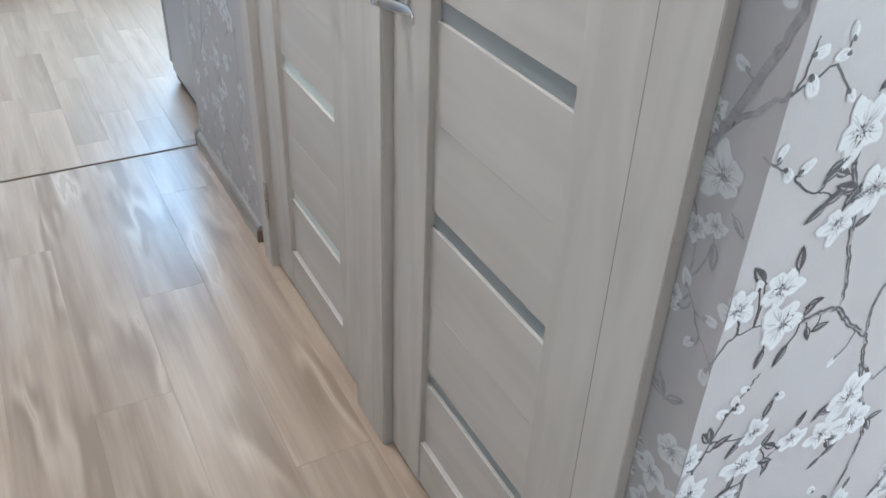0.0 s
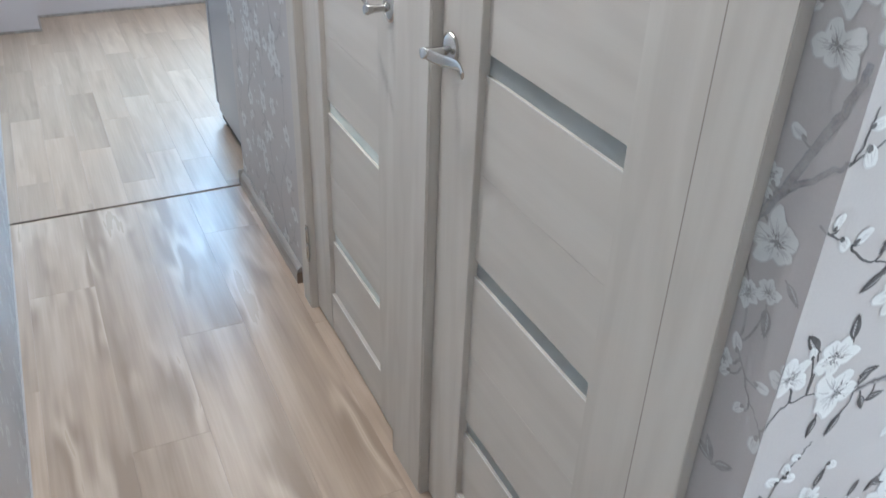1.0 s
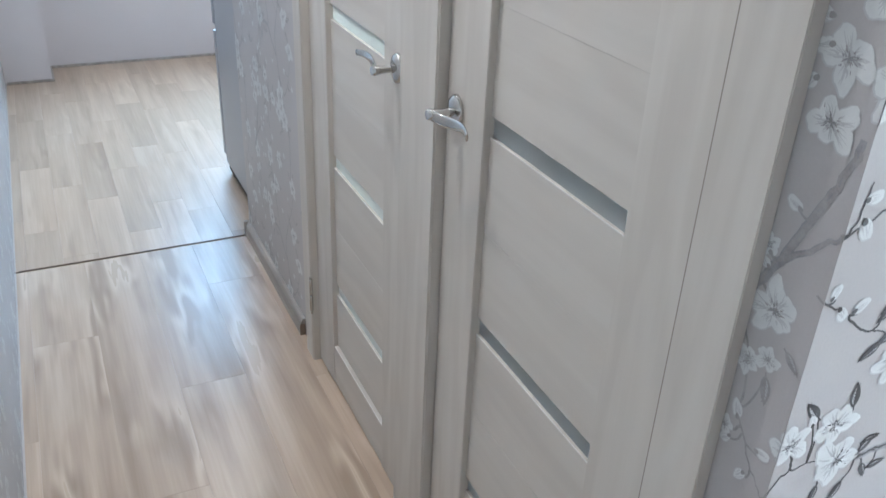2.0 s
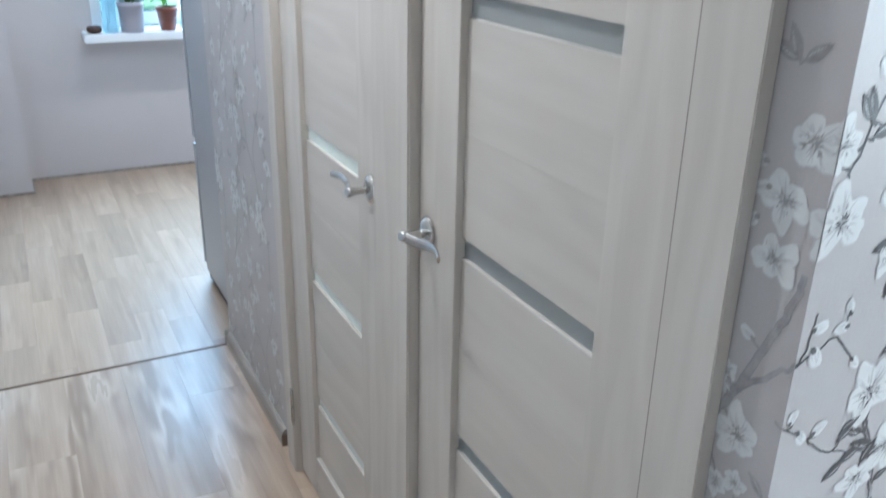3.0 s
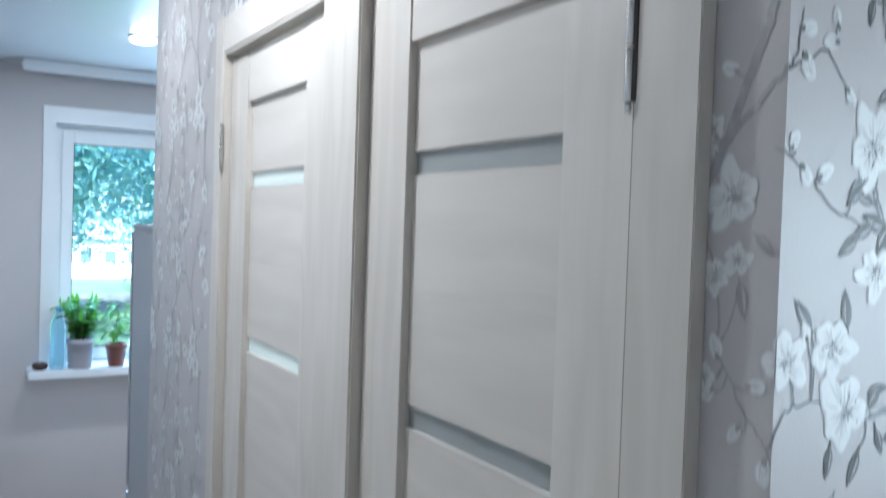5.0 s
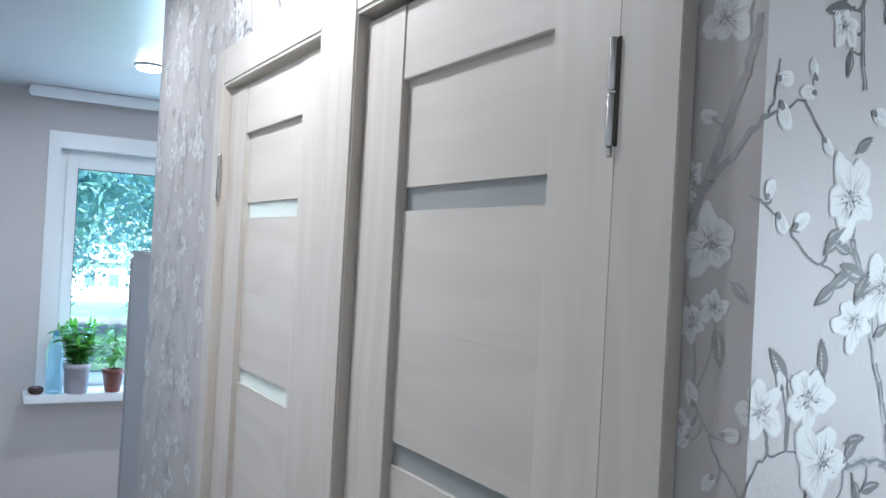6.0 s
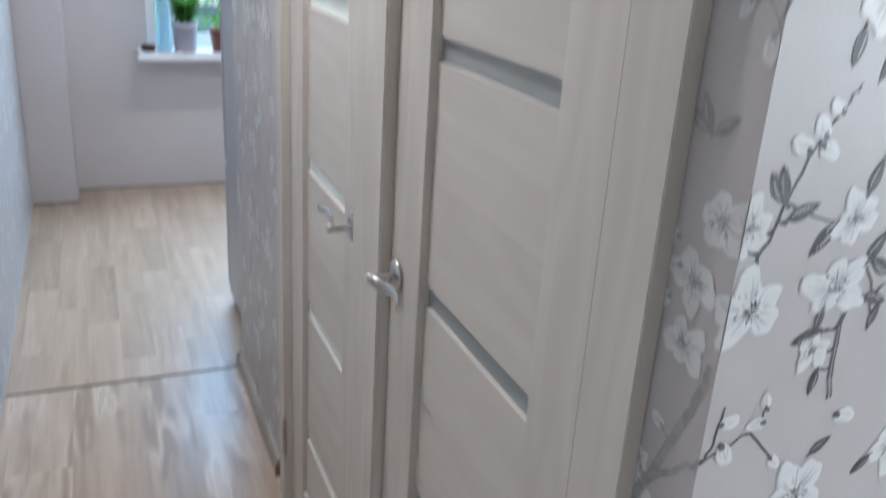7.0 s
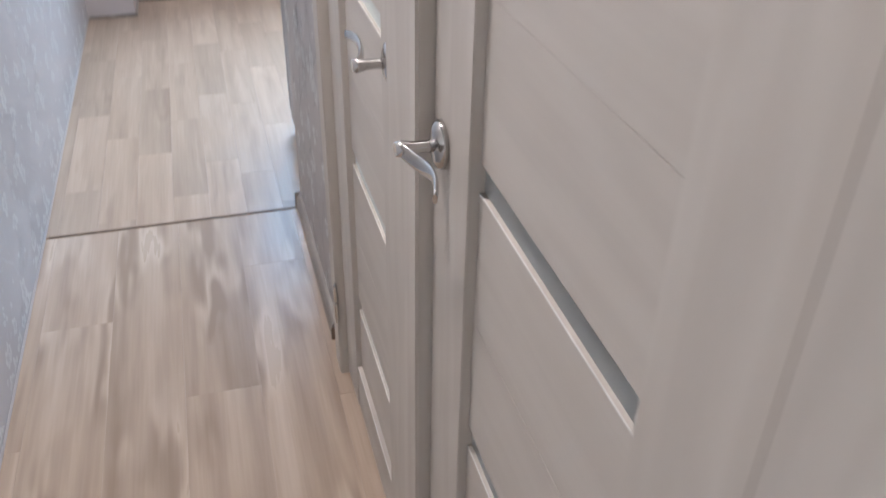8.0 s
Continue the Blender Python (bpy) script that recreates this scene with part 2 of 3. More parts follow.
# ---- mesh helpers ----


def box(bm, x0, y0, z0, x1, y1, z1, bevel=0.0, mat=0):
    r = bmesh.ops.create_cube(bm, size=1, matrix=Matrix.Translation(((x0 + x1) / 2, (y0 + y1) / 2, (z0 + z1) / 2)) @ Matrix.Diagonal((x1 - x0, y1 - y0, z1 - z0, 1)))
    vs = r["verts"]
    fs = {f for v in vs for f in v.link_faces}
    for f in fs:
        f.material_index = mat
    if bevel:
        bmesh.ops.bevel(bm, geom=list({e for v in vs for e in v.link_edges}), offset=bevel, segments=2, affect="EDGES")
    return bm


def lathe(bm, profile, n=28, cx=0.0, cy=0.0):
    """Turned body from (radius, z) steps, closed at both ends."""
    rings = []
    for r, z in profile:
        rings.append([bm.verts.new((cx + r * math.cos(2 * math.pi * k / n), cy + r * math.sin(2 * math.pi * k / n), z)) for k in range(n)])
    for a, b in zip(rings, rings[1:]):
        for k in range(n):
            bm.faces.new((a[k], a[(k + 1) % n], b[(k + 1) % n], b[k])).smooth = True
    bm.faces.new(rings[0][::-1])
    bm.faces.new(rings[-1])
    return bm


def tube(bm, pts, radii, n=10, flat=1.0):
    """Round bar along points, with a radius at each; flat squeezes it sideways."""
    pts = [Vector(p) for p in pts]
    rings = []
    for k, p in enumerate(pts):
        d = (pts[min(k + 1, len(pts) - 1)] - pts[max(k - 1, 0)]).normalized()
        a = d.cross(Vector((0, 0, 1)))
        a = a.normalized() if a.length > 1e-4 else Vector((1, 0, 0))
        b = d.cross(a).normalized()
        rings.append([bm.verts.new(p + radii[k] * (math.cos(q) * a * flat + math.sin(q) * b)) for q in [2 * math.pi * j / n for j in range(n)]])
    for a, b in zip(rings, rings[1:]):
        for k in range(n):
            bm.faces.new((a[k], a[(k + 1) % n], b[(k + 1) % n], b[k])).smooth = True
    bm.faces.new(rings[0][::-1])
    bm.faces.new(rings[-1])
    return bm


def finish(name, bm, *mats):
    bmesh.ops.recalc_face_normals(bm, faces=bm.faces[:])
    me = bpy.data.meshes.new(name)
    bm.to_mesh(me)
    bm.free()
    for m in mats:
        me.materials.append(m)
    return new(name, me)


def part(name, bm, mat, parent, label=""):
    ob = finish(name, bm, *(mat if isinstance(mat, (list, tuple)) else [mat]))
    ob.parent = parent
    if label:
        ob["label"] = label
    return ob


def solid(name, boxes, mat, bevel=0.0):
    bm = bmesh.new()
    for b in boxes:
        box(bm, *b, bevel=bevel)
    return finish(name, bm, mat)


def structure(ob, label, category):
    return tagged(ob, label, category, kind="structure")


# ---- plan ----
WX = 0.719          # face of the door wall
LX = -0.083         # face of the wall across the corridor
CY = 0.573          # outside corner of the door wall
EY = 2.972          # kitchen end of the door wall
KY = 5.365          # kitchen window wall
XE, YS = 3.2, -3.0  # ends of the place
H = 2.52
NEAR, FAR = (0.727, 1.354), (1.503, 2.127)   # door openings
HEAD = 2.083

floor = structure(solid("floor", [(LX - 0.1, YS - 0.1, -0.12, XE + 0.1, KY + 0.1, -0.006)], FLOOR), "subfloor under light oak laminate planks", "floor")
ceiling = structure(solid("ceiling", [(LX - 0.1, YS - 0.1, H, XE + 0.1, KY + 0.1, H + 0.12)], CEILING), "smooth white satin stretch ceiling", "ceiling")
wall_west = structure(solid("wall_west", [(LX - 0.1, YS - 0.1, -0.006, LX, KY + 0.1, H)], PAPER_SHEEN), "corridor wall in grey floral wallpaper, sheen painted paler", "wall")
wall_doors = structure(solid("wall_doors", [
    (WX, CY + 0.1, -0.006, WX + 0.1, NEAR[0], H), (WX, NEAR[1], -0.006, WX + 0.1, FAR[0], H), (WX, FAR[1], -0.006, WX + 0.1, EY - 0.1, H),
    (WX, NEAR[0], HEAD, WX + 0.1, NEAR[1], H), (WX, FAR[0], HEAD, WX + 0.1, FAR[1], H)], PAPER), "corridor wall with two doors, grey floral wallpaper", "wall")
wall_corner = structure(solid("wall_corner", [(WX, CY, -0.006, XE, CY + 0.1, H)], PAPER), "grey wallpaper wall with white blossom branches", "wall")
wall_kitchen_south = structure(solid("wall_kitchen_south", [(WX, EY - 0.1, -0.006, XE, EY, H)], PAPER), "plain wall behind the fridge", "wall")
wall_middle = structure(solid("wall_middle", [(WX + 0.1, 1.40, -0.006, XE, 1.47, H)], KITCHEN), "plain partition between the two closed rooms", "wall")
RW = (-2.25, -0.45, 0.85, 2.15)   # opening in the end wall of the room: y from, y to, z from, z to
wall_east = structure(solid("wall_east", [(XE, YS - 0.1, -0.006, XE + 0.1, RW[0], H), (XE, RW[1], -0.006, XE + 0.1, KY + 0.1, H), (XE, RW[0], -0.006, XE + 0.1, RW[1], RW[2]), (XE, RW[0], RW[3], XE + 0.1, RW[1], H)], KITCHEN), "plain light grey end wall with window opening", "wall")
wall_south = structure(solid("wall_south", [(LX, YS - 0.1, -0.006, XE, YS, H)], KITCHEN), "plain light grey wall closing the room", "wall")
# kitchen window opening: x from, x to, z from, z to
KW = (0.652, 1.98, 0.810, 2.212)
wall_north = structure(solid("wall_north", [(LX, KY, -0.006, KW[0], KY + 0.3, H), (KW[1], KY, -0.006, XE, KY + 0.3, H), (KW[0], KY, -0.006, KW[1], KY + 0.3, KW[2]), (KW[0], KY, KW[3], KW[1], KY + 0.3, H)], KITCHEN), "light grey textured kitchen wall with window", "wall")
pillar = structure(solid("wall_box", [(LX, 5.112, -0.006, 0.152, KY, H)], KITCHEN, 0.003), "boxed-in light grey corner pillar", "wall")


# ---- doors ----
SLOTS = (1.766, 1.397, 1.027, 0.663, 0.296)   # lower edges of the glass strips
FACE, PANEL, PANE = 0.722, 0.734, 0.7400


def door(name, y0, y1, hinge_far, label):
    root = structure(new(name), label, "door")
    w0, w1 = y0 + 0.005, y1 - 0.005
    s0, s1 = (w0 + w1) / 2 - 0.182, (w0 + w1) / 2 + 0.179
    zt, zb = 2.068, 0.008

    def slab(nm, y_a, z_a, y_b, z_b, x, depth, mat, bev=0.0012):
        return part(nm, box(bmesh.new(), x, y_a, z_a, x + depth, y_b, z_b, bev), mat, root)

    slab("stile", w0, zb, s0, zt, FACE, 0.038, DOOR_V)
    slab("stile", s1, zb, w1, zt, FACE, 0.038, DOOR_V)
    slab("rail", s0, 1.957, s1, zt, FACE + 0.002, 0.034, DOOR_H)
    slab("rail", s0, zb, s1, 0.130, FACE + 0.002, 0.034, DOOR_H)
    edges = [0.130] + [z for s in reversed(SLOTS) for z in (s, s + 0.034)] + [1.957]
    for a, b in zip(edges[::2], edges[1::2]):
        cuts = [a, (a + b) / 2, b] if b - a > 0.25 else [a, b]
        for c, d in zip(cuts, cuts[1:]):
            slab("panel", s0, c, s1, d, PANEL, 0.02, DOOR_H, 0.0006)
    for s in SLOTS:
        slab("glass_strip", s0, s, s1, s + 0.034, PANE, 0.006, GLASS_SLOT, 0)
    # added pale strips paint the light caught along each ledge
    for s in SLOTS:
        slab("lit_edge", s0 + 0.0005, s - 0.0010, s1 - 0.0005, s + 0.0006, PANEL - 0.0004, 0.0018, LIT_EDGE, 0.0004)
    slab("lit_edge", s0 + 0.0005, 0.1290, s1 - 0.0005, 0.1306, FACE + 0.0016, 0.0020, LIT_EDGE, 0.0004)
    # casing and jamb lining
    bx = 0.701
    lo, hi = (CASE[name][0], CASE[name][1])
    for a, b in ((lo, y0), (y1, hi)):
        if b - a > 0.01:   # the casing between the doors belongs to the first of them
            part("casing", box(bmesh.new(), bx, a, 0.0, WX, b, 2.170, 0.0012), DOOR_V, root)
        ja, jb = (y0 - 0.0, y0 + 0.003) if b == y0 else (y1 - 0.003, y1)
        part("jamb", box(bmesh.new(), bx + 0.003, ja, 0.0, WX + 0.098, jb, HEAD), DOOR_V, root)
    part("head_casing", box(bmesh.new(), bx + 0.0005, y0, HEAD, WX, y1, 2.170, 0.003), DOOR_H, root)
    part("head_jamb", box(bmesh.new(), bx + 0.003, y0 + 0.003, HEAD - 0.004, WX + 0.098, y1 - 0.003, HEAD), DOOR_H, root)
    # added dark strip painting the shaded gap by the leaf, and the hinges
    if not hinge_far:
        part("gap_strip", box(bmesh.new(), bx + 0.0012, y0, 0.004, FACE + 0.003, y0 + 0.0017, HEAD - 0.005), GAP_SHADE, root, "dark strip painting the shaded gap")
    hy, out = (y1 - 0.006, 1) if hinge_far else (y0 + 0.006, -1)
    for hz in (1.814, 0.176):
        hb = bmesh.new()
        for k, (r0, r1) in enumerate(((0.0, 0.051), (0.053, 0.104), (-0.010, 0.0))):
            rr = 0.0048 if k < 2 else 0.0034
            lathe(hb, [(rr * 0.8, hz + r0), (rr, hz + r0 + 0.002), (rr, hz + r1 - 0.002), (rr * 0.8, hz + r1)], 14, bx - 0.001, hy)
        hinge = part("hinge", hb, STEEL, root, "satin nickel hinge knuckle")
        # steel leaf on the far door; near door's dark plate paints the shaded slot
        ya, yb = sorted((hy + out * 0.004, hy + out * (0.015 if hinge_far else 0.0095)))
        part("hinge_gap", box(bmesh.new(), bx - 0.0012, ya, hz, bx + 0.004, yb, hz + 0.104, 0.0008), STEEL if hinge_far else DARKGAP, hinge, "hinge leaf plate, dark on door_1 for the shaded slot")
    # handle
    side = 1 if hinge_far else -1
    yh = (w0 + 0.048) if hinge_far else (w1 - 0.040)
    lever = bmesh.new()
    tube(lever, [(FACE - 0.006, yh, 1.040), (FACE - 0.02, yh, 1.040), (FACE - 0.035, yh, 1.040), (FACE - 0.048, yh, 1.040), (FACE - 0.055, yh, 1.040)], [0.0088, 0.0066, 0.0072, 0.0098, 0.0080], 16)
    pts, rad = [], []
    for k in range(17):
        q = k / 16
        pts.append((FACE - 0.050 + 0.022 * math.sin(q * math.pi * 0.70) - 0.010 * q * q, yh + side * (-0.004 + 0.120 * q), 1.040 + 0.002 * q - 0.003 * math.sin(q * 2 * math.pi)))
        rad.append(0.0090 + 0.0035 * math.sin(min(1, q * 2.2) * math.pi * 0.5) - 0.0065 * q)
    tube(lever, pts, rad, 16, 0.42)
    h = part("handle", lever, STEEL, root, "curved satin nickel lever handle")
    ros = bmesh.new()
    lathe(ros, [(0.020, 0.0), (0.0225, 0.002), (0.0225, 0.006), (0.0205, 0.010), (0.015, 0.013), (0.003, 0.0138)], 32)
    bmesh.ops.transform(ros, matrix=Matrix.Translation((FACE, yh, 1.040)) @ Matrix.Rotation(radians(-90), 4, "Y") @ Matrix.Diagonal((1.28, 1.0, 1.0, 1)), verts=ros.verts[:])
    part("rosette", ros, STEEL, h, "oval nickel rosette")
    return root


CASE = {"door_1": (0.647, 1.503), "door_2": (1.503, 2.190)}
door_1 = door("door_1", *NEAR, False, "closed beige-grey ash door with narrow frosted glass strips")
door_2 = door("door_2", *FAR, True, "closed beige-grey ash door with pale glass strips")

# ---- skirtings and threshold ----


def skirting(name, y0, y1, label):
    """Rounded skirting along the door wall, with a separate end cap."""
    bm = bmesh.new()
    prof = [(0, 0), (-0.017, 0), (-0.018, 0.02), (-0.015, 0.045), (-0.008, 0.056), (0, 0.058)]
    a = [bm.verts.new((WX + x, y0, z)) for x, z in prof]
    b = [bm.verts.new((WX + x, y1, z)) for x, z in prof]
    for k in range(len(prof)):
        j = (k + 1) % len(prof)
        bm.faces.new((a[k], a[j], b[j], b[k]))
    bm.faces.new(a[::-1])
    bm.faces.new(b)
    return structure(finish(name, bm, SKIRT), label, "skirting")


baseboard = skirting("baseboard", 2.263, EY - 0.012, "beige-grey wood-look plastic skirting board")
cap = bmesh.new()
box(cap, WX - 0.018, 2.260, 0.0, WX - 0.001, 2.264, 0.040, 0.0015)
part("end_cap", cap, THRESH, baseboard, "dark brown skirting end cap")
cap = bmesh.new()
box(cap, WX - 0.021, EY - 0.012, 0.0, WX, EY + 0.004, 0.061, 0.003)
part("end_cap", cap, SKIRT, baseboard)
trim_west = structure(solid("trim_west", [(LX, -2.9, 0.0, LX + 0.005, 5.111, 0.006)], PAPER, 0.0015), "thin grey cove strip between wallpaper and laminate", "trim")
pts = solid("threshold", [(LX + 0.012, 2.965, 0.0, WX - 0.018, 2.973, 0.0035)], THRESH, 0.0018)
structure(pts, "thin brown threshold strip across laminate floor", "threshold")

trim_north = structure(solid("trim_north", [(0.152, KY - 0.010, 0.0, XE, KY, 0.014), (LX + 0.007, 5.102, 0.0, 0.162, 5.112, 0.014), (0.152, 5.112, 0.0, 0.162, KY - 0.010, 0.014)], SKIRT, 0.003), "thin brownish edge strip between kitchen wall and laminate", "trim")

# ---- kitchen window ----
win = structure(new("window_1"), "white plastic window with white trim and garden view", "window")


def frame_boxes(x0, x1, z0, z1, w, y0, y1, bevel):
    bm = bmesh.new()
    box(bm, x0, y0, z0, x0 + w, y1, z1, bevel)
    box(bm, x1 - w, y0, z0, x1, y1, z1, bevel)
    box(bm, x0 + w, y0, z1 - w, x1 - w, y1, z1, bevel)
    box(bm, x0 + w, y0, z0, x1 - w, y1, z0 + w, bevel)
    return bm


x0, x1, z0, z1 = KW
for a in ((x0 - 0.062, KY - 0.008, z0 + 0.02, x0, KY, z1 + 0.089), (x1, KY - 0.008, z0 + 0.02, x1 + 0.062, KY, z1 + 0.089), (x0, KY - 0.008, z1, x1, KY, z1 + 0.089)):
    part("trim_board", box(bmesh.new(), *a, 0.002), WHITE, win)
for a in ((x0, KY - 0.006, z0, x0 + 0.004, KY + 0.16, z1), (x1 - 0.004, KY - 0.006, z0, x1, KY + 0.16, z1), (x0 + 0.004, KY - 0.006, z1 - 0.004, x1 - 0.004, KY + 0.16, z1)):
    part("reveal", box(bmesh.new(), *a), WHITE, win)
part("window_frame", frame_boxes(x0 + 0.004, x1 - 0.004, z0, z1 - 0.004, 0.05, KY + 0.10, KY + 0.17, 0.004), WHITE, win)
mid = (x0 + x1) / 2 + 0.12
part("mullion", box(bmesh.new(), mid - 0.035, KY + 0.10, z0 + 0.05, mid + 0.035, KY + 0.17, z1 - 0.054, 0.004), WHITE, win)
for a, b in ((x0 + 0.046, mid - 0.028), (mid + 0.028, x1 - 0.046)):
    sash = part("sash", frame_boxes(a, b, z0 + 0.042, z1 - 0.046, 0.062, KY + 0.085, KY + 0.15, 0.005), WHITE, win)
    part("gasket", frame_boxes(a + 0.060, b - 0.060, z0 + 0.102, z1 - 0.106, 0.006, KY + 0.092, KY + 0.12, 0), DARKGAP, sash)
    pane = part("pane", box(bmesh.new(), a + 0.060, KY + 0.110, z0 + 0.102, b - 0.060, KY + 0.114, z1 - 0.106), GLASS, sash)
    pane.visible_shadow = False
sill = structure(solid("window_sill", [(x0 - 0.126, KY - 0.185, 0.786, x1 + 0.112, KY, 0.834), (x0 + 0.004, KY, 0.812, x1 - 0.004, KY + 0.10, 0.834)], WHITE, 0.006), "white plastic window sill board", "window sill")
SILL = 0.834

room_win = structure(new("window_2"), "white plastic window in the room behind", "window")
fb = bmesh.new()
for a in ((RW[0], RW[2], RW[0] + 0.06, RW[3]), (RW[1] - 0.06, RW[2], RW[1], RW[3]), (RW[0] + 0.06, RW[2], RW[1] - 0.06, RW[2] + 0.06), (RW[0] + 0.06, RW[3] - 0.06, RW[1] - 0.06, RW[3])):
    box(fb, XE + 0.03, a[0], a[1], XE + 0.08, a[2], a[3], 0.004)
part("window_frame", fb, WHITE, room_win)
p = part("pane", box(bmesh.new(), XE + 0.054, RW[0] + 0.06, RW[2] + 0.06, XE + 0.058, RW[1] - 0.06, RW[3] - 0.06), GLASS, room_win)
p.visible_shadow = False

# curtain track under the kitchen ceiling
track = tagged(new("curtain_track"), "white two-groove plastic curtain track on ceiling", "curtain track")
bm = bmesh.new()
box(bm, 0.47, 5.20, H - 0.028, 2.6, 5.32, H, 0.004)
part("rail", bm, WHITE, track)
bm = bmesh.new()
box(bm, 0.47, 5.175, H - 0.062, 2.6, 5.199, H - 0.001, 0.006)
part("front_strip", bm, WHITE, track)

# ---- ceiling lamps ----


def ceiling_light(x, y):
    root = tagged(new("ceiling_light"), "round white recessed ceiling downlight, switched on", "ceiling light", "recessed ceiling lights")
    root.location = (x, y, H)
    bm = lathe(bmesh.new(), [(0.048, -0.001), (0.066, -0.001), (0.068, -0.005), (0.064, -0.010), (0.058, -0.012), (0.053, -0.010)], 36)
    part("ring", bm, WHITE, root)
    bm = lathe(bmesh.new(), [(0.054, -0.006), (0.057, -0.011), (0.056, -0.018), (0.047, -0.023), (0.026, -0.026), (0.002, -0.027)], 30)
    part("diffuser", bm, LAMP_ON, root, "glowing frosted diffuser")
    return root


# fixtures at (1.9, -1.2) and (2.1, 4.25) are added for the unseen fill lamps
for x, y in ((0.33, 1.62), (0.33, 2.70), (1.9, -1.2), (0.905, 4.22), (2.1, 4.25), (1.6, 2.2)):
    ceiling_light(x, y)

# ---- fridge ----
fridge = tagged(new("refrigerator"), "silver-grey refrigerator standing beyond the papered wall", "refrigerator")
fx, fy0, fy1, fh = 0.764, 2.992, 3.610, 1.665
part("body", box(bmesh.new(), fx, fy0, 0.055, fx + 0.60, fy1 - 0.055, fh - 0.02, 0.006), FRIDGE, fridge)
part("lid", box(bmesh.new(), fx - 0.003, fy0, fh - 0.02, fx + 0.603, fy1 - 0.03, fh, 0.006), FRIDGE, fridge)
for a, b in ((0.075, 0.62), (0.628, fh - 0.022)):
    part("door", box(bmesh.new(), fx, fy1 - 0.050, a, fx + 0.60, fy1, b, 0.010), FRIDGE, fridge)
part("plinth", box(bmesh.new(), fx + 0.012, fy0 + 0.02, 0.018, fx + 0.588, fy1 - 0.045, 0.055), DARKGAP, fridge)
for a in (fx + 0.02, fx + 0.55):
    for b in (fy0 + 0.03, fy1 - 0.10):
        part("foot", lathe(bmesh.new(), [(0.016, 0.0), (0.018, 0.004), (0.016, 0.02)], 16, a + 0.012, b), DARKGAP, fridge)

# ---- things on the sill ----


def leaf_mesh(bm, base, ahead, up, length, width, curl=0.25, mat=0):
    """Pointed leaf blade with a folded middle rib, drooping along its length."""
    ahead, up = Vector(ahead).normalized(), Vector(up)
    side = ahead.cross(up).normalized()
    up = side.cross(ahead).normalized()
    rows = []
    for k in range(6):
        q = k / 5
        w = width * math.sin(math.pi * min(1, q * 0.93 + 0.05)) ** 0.8 * 0.5
        c = Vector(base) + ahead * length * q - up * curl * length * q * q
        rows.append([bm.verts.new(c - side * w + up * w * 0.25), bm.verts.new(c), bm.verts.new(c + side * w + up * w * 0.25)])
    for a, b in zip(rows, rows[1:]):
        for k in range(2):
            f = bm.faces.new((a[k], a[k + 1], b[k + 1], b[k]))
            f.smooth, f.material_index = True, mat


def pot_mesh(r0, r1, h, rim):
    return lathe(bmesh.new(), [(r0 * 0.96, 0), (r0, 0.003), (r1, h - rim), (r1 + 0.004, h - rim), (r1 + 0.005, h - 0.002), (r1 + 0.003, h), (r1 - 0.003, h), (r1 - 0.005, h - 0.012), (r1 * 0.9 - 0.004, h - 0.03)], 40)


rnd = random.Random(4)
zz = tagged(new("potted_plant"), "leafy green plant in lilac-grey pot on sill", "potted plant", "plants on the window sill")
zz.location = (0.789, KY - 0.13, SILL)
part("pot", pot_mesh(0.061, 0.067, 0.165, 0.03), POT_GREY, zz, "lilac-grey plastic pot")
part("soil", lathe(bmesh.new(), [(0.060, 0.135), (0.061, 0.146), (0.03, 0.150), (0.003, 0.149)], 24), SOIL, zz)
for k in range(14):
    a = 2 * math.pi * k / 7 + rnd.uniform(-0.3, 0.3)
    lean, hgt = rnd.uniform(0.02, 0.105), rnd.uniform(0.12, 0.250)
    pts, steps = [], 9
    for j in range(steps):
        q = j / (steps - 1)
        pts.append((math.cos(a) * (0.02 + lean * q * q), math.sin(a) * (0.02 + lean * q * q), 0.14 + hgt * q))
    bm = tube(bmesh.new(), pts, [0.0045 - 0.003 * j / (steps - 1) for j in range(steps)], 7)
    st = part("stem", bm, STALK, zz)
    bm = bmesh.new()
    for j in range(2, steps):
        for s in (-1, 1):
            out = Vector((math.cos(a + s * 1.2), math.sin(a + s * 1.2), 0.50 + rnd.uniform(-0.4, 0.4)))
            leaf_mesh(bm, pts[j], out, (0, 0, 1), rnd.uniform(0.050, 0.080), rnd.uniform(0.036, 0.052), 0.30)
    leaf_mesh(bm, pts[-1], (math.cos(a) * 0.3, math.sin(a) * 0.3, 1), (math.cos(a), math.sin(a), 0.1), 0.06, 0.026, 0.1)
    part("leaves", bm, LEAF, st)

pep = tagged(new("potted_plant"), "slender green seedling in small red-brown pot", "potted plant", "plants on the window sill")
pep.location = (0.982, KY - 0.13, SILL)
part("pot", pot_mesh(0.042, 0.056, 0.130, 0.028), TERRA, pep, "red-brown plastic pot")
part("soil", lathe(bmesh.new(), [(0.046, 0.098), (0.047, 0.107), (0.02, 0.111), (0.003, 0.110)], 24), SOIL, pep)
stem = [(0.004 * math.sin(k), 0.003 * math.cos(k * 1.3), 0.10 + 0.026 * k) for k in range(10)]
st = part("stem", tube(bmesh.new(), stem, [0.0035 - 0.0002 * k for k in range(10)], 7), STALK, pep)
bm, bt = bmesh.new(), bmesh.new()
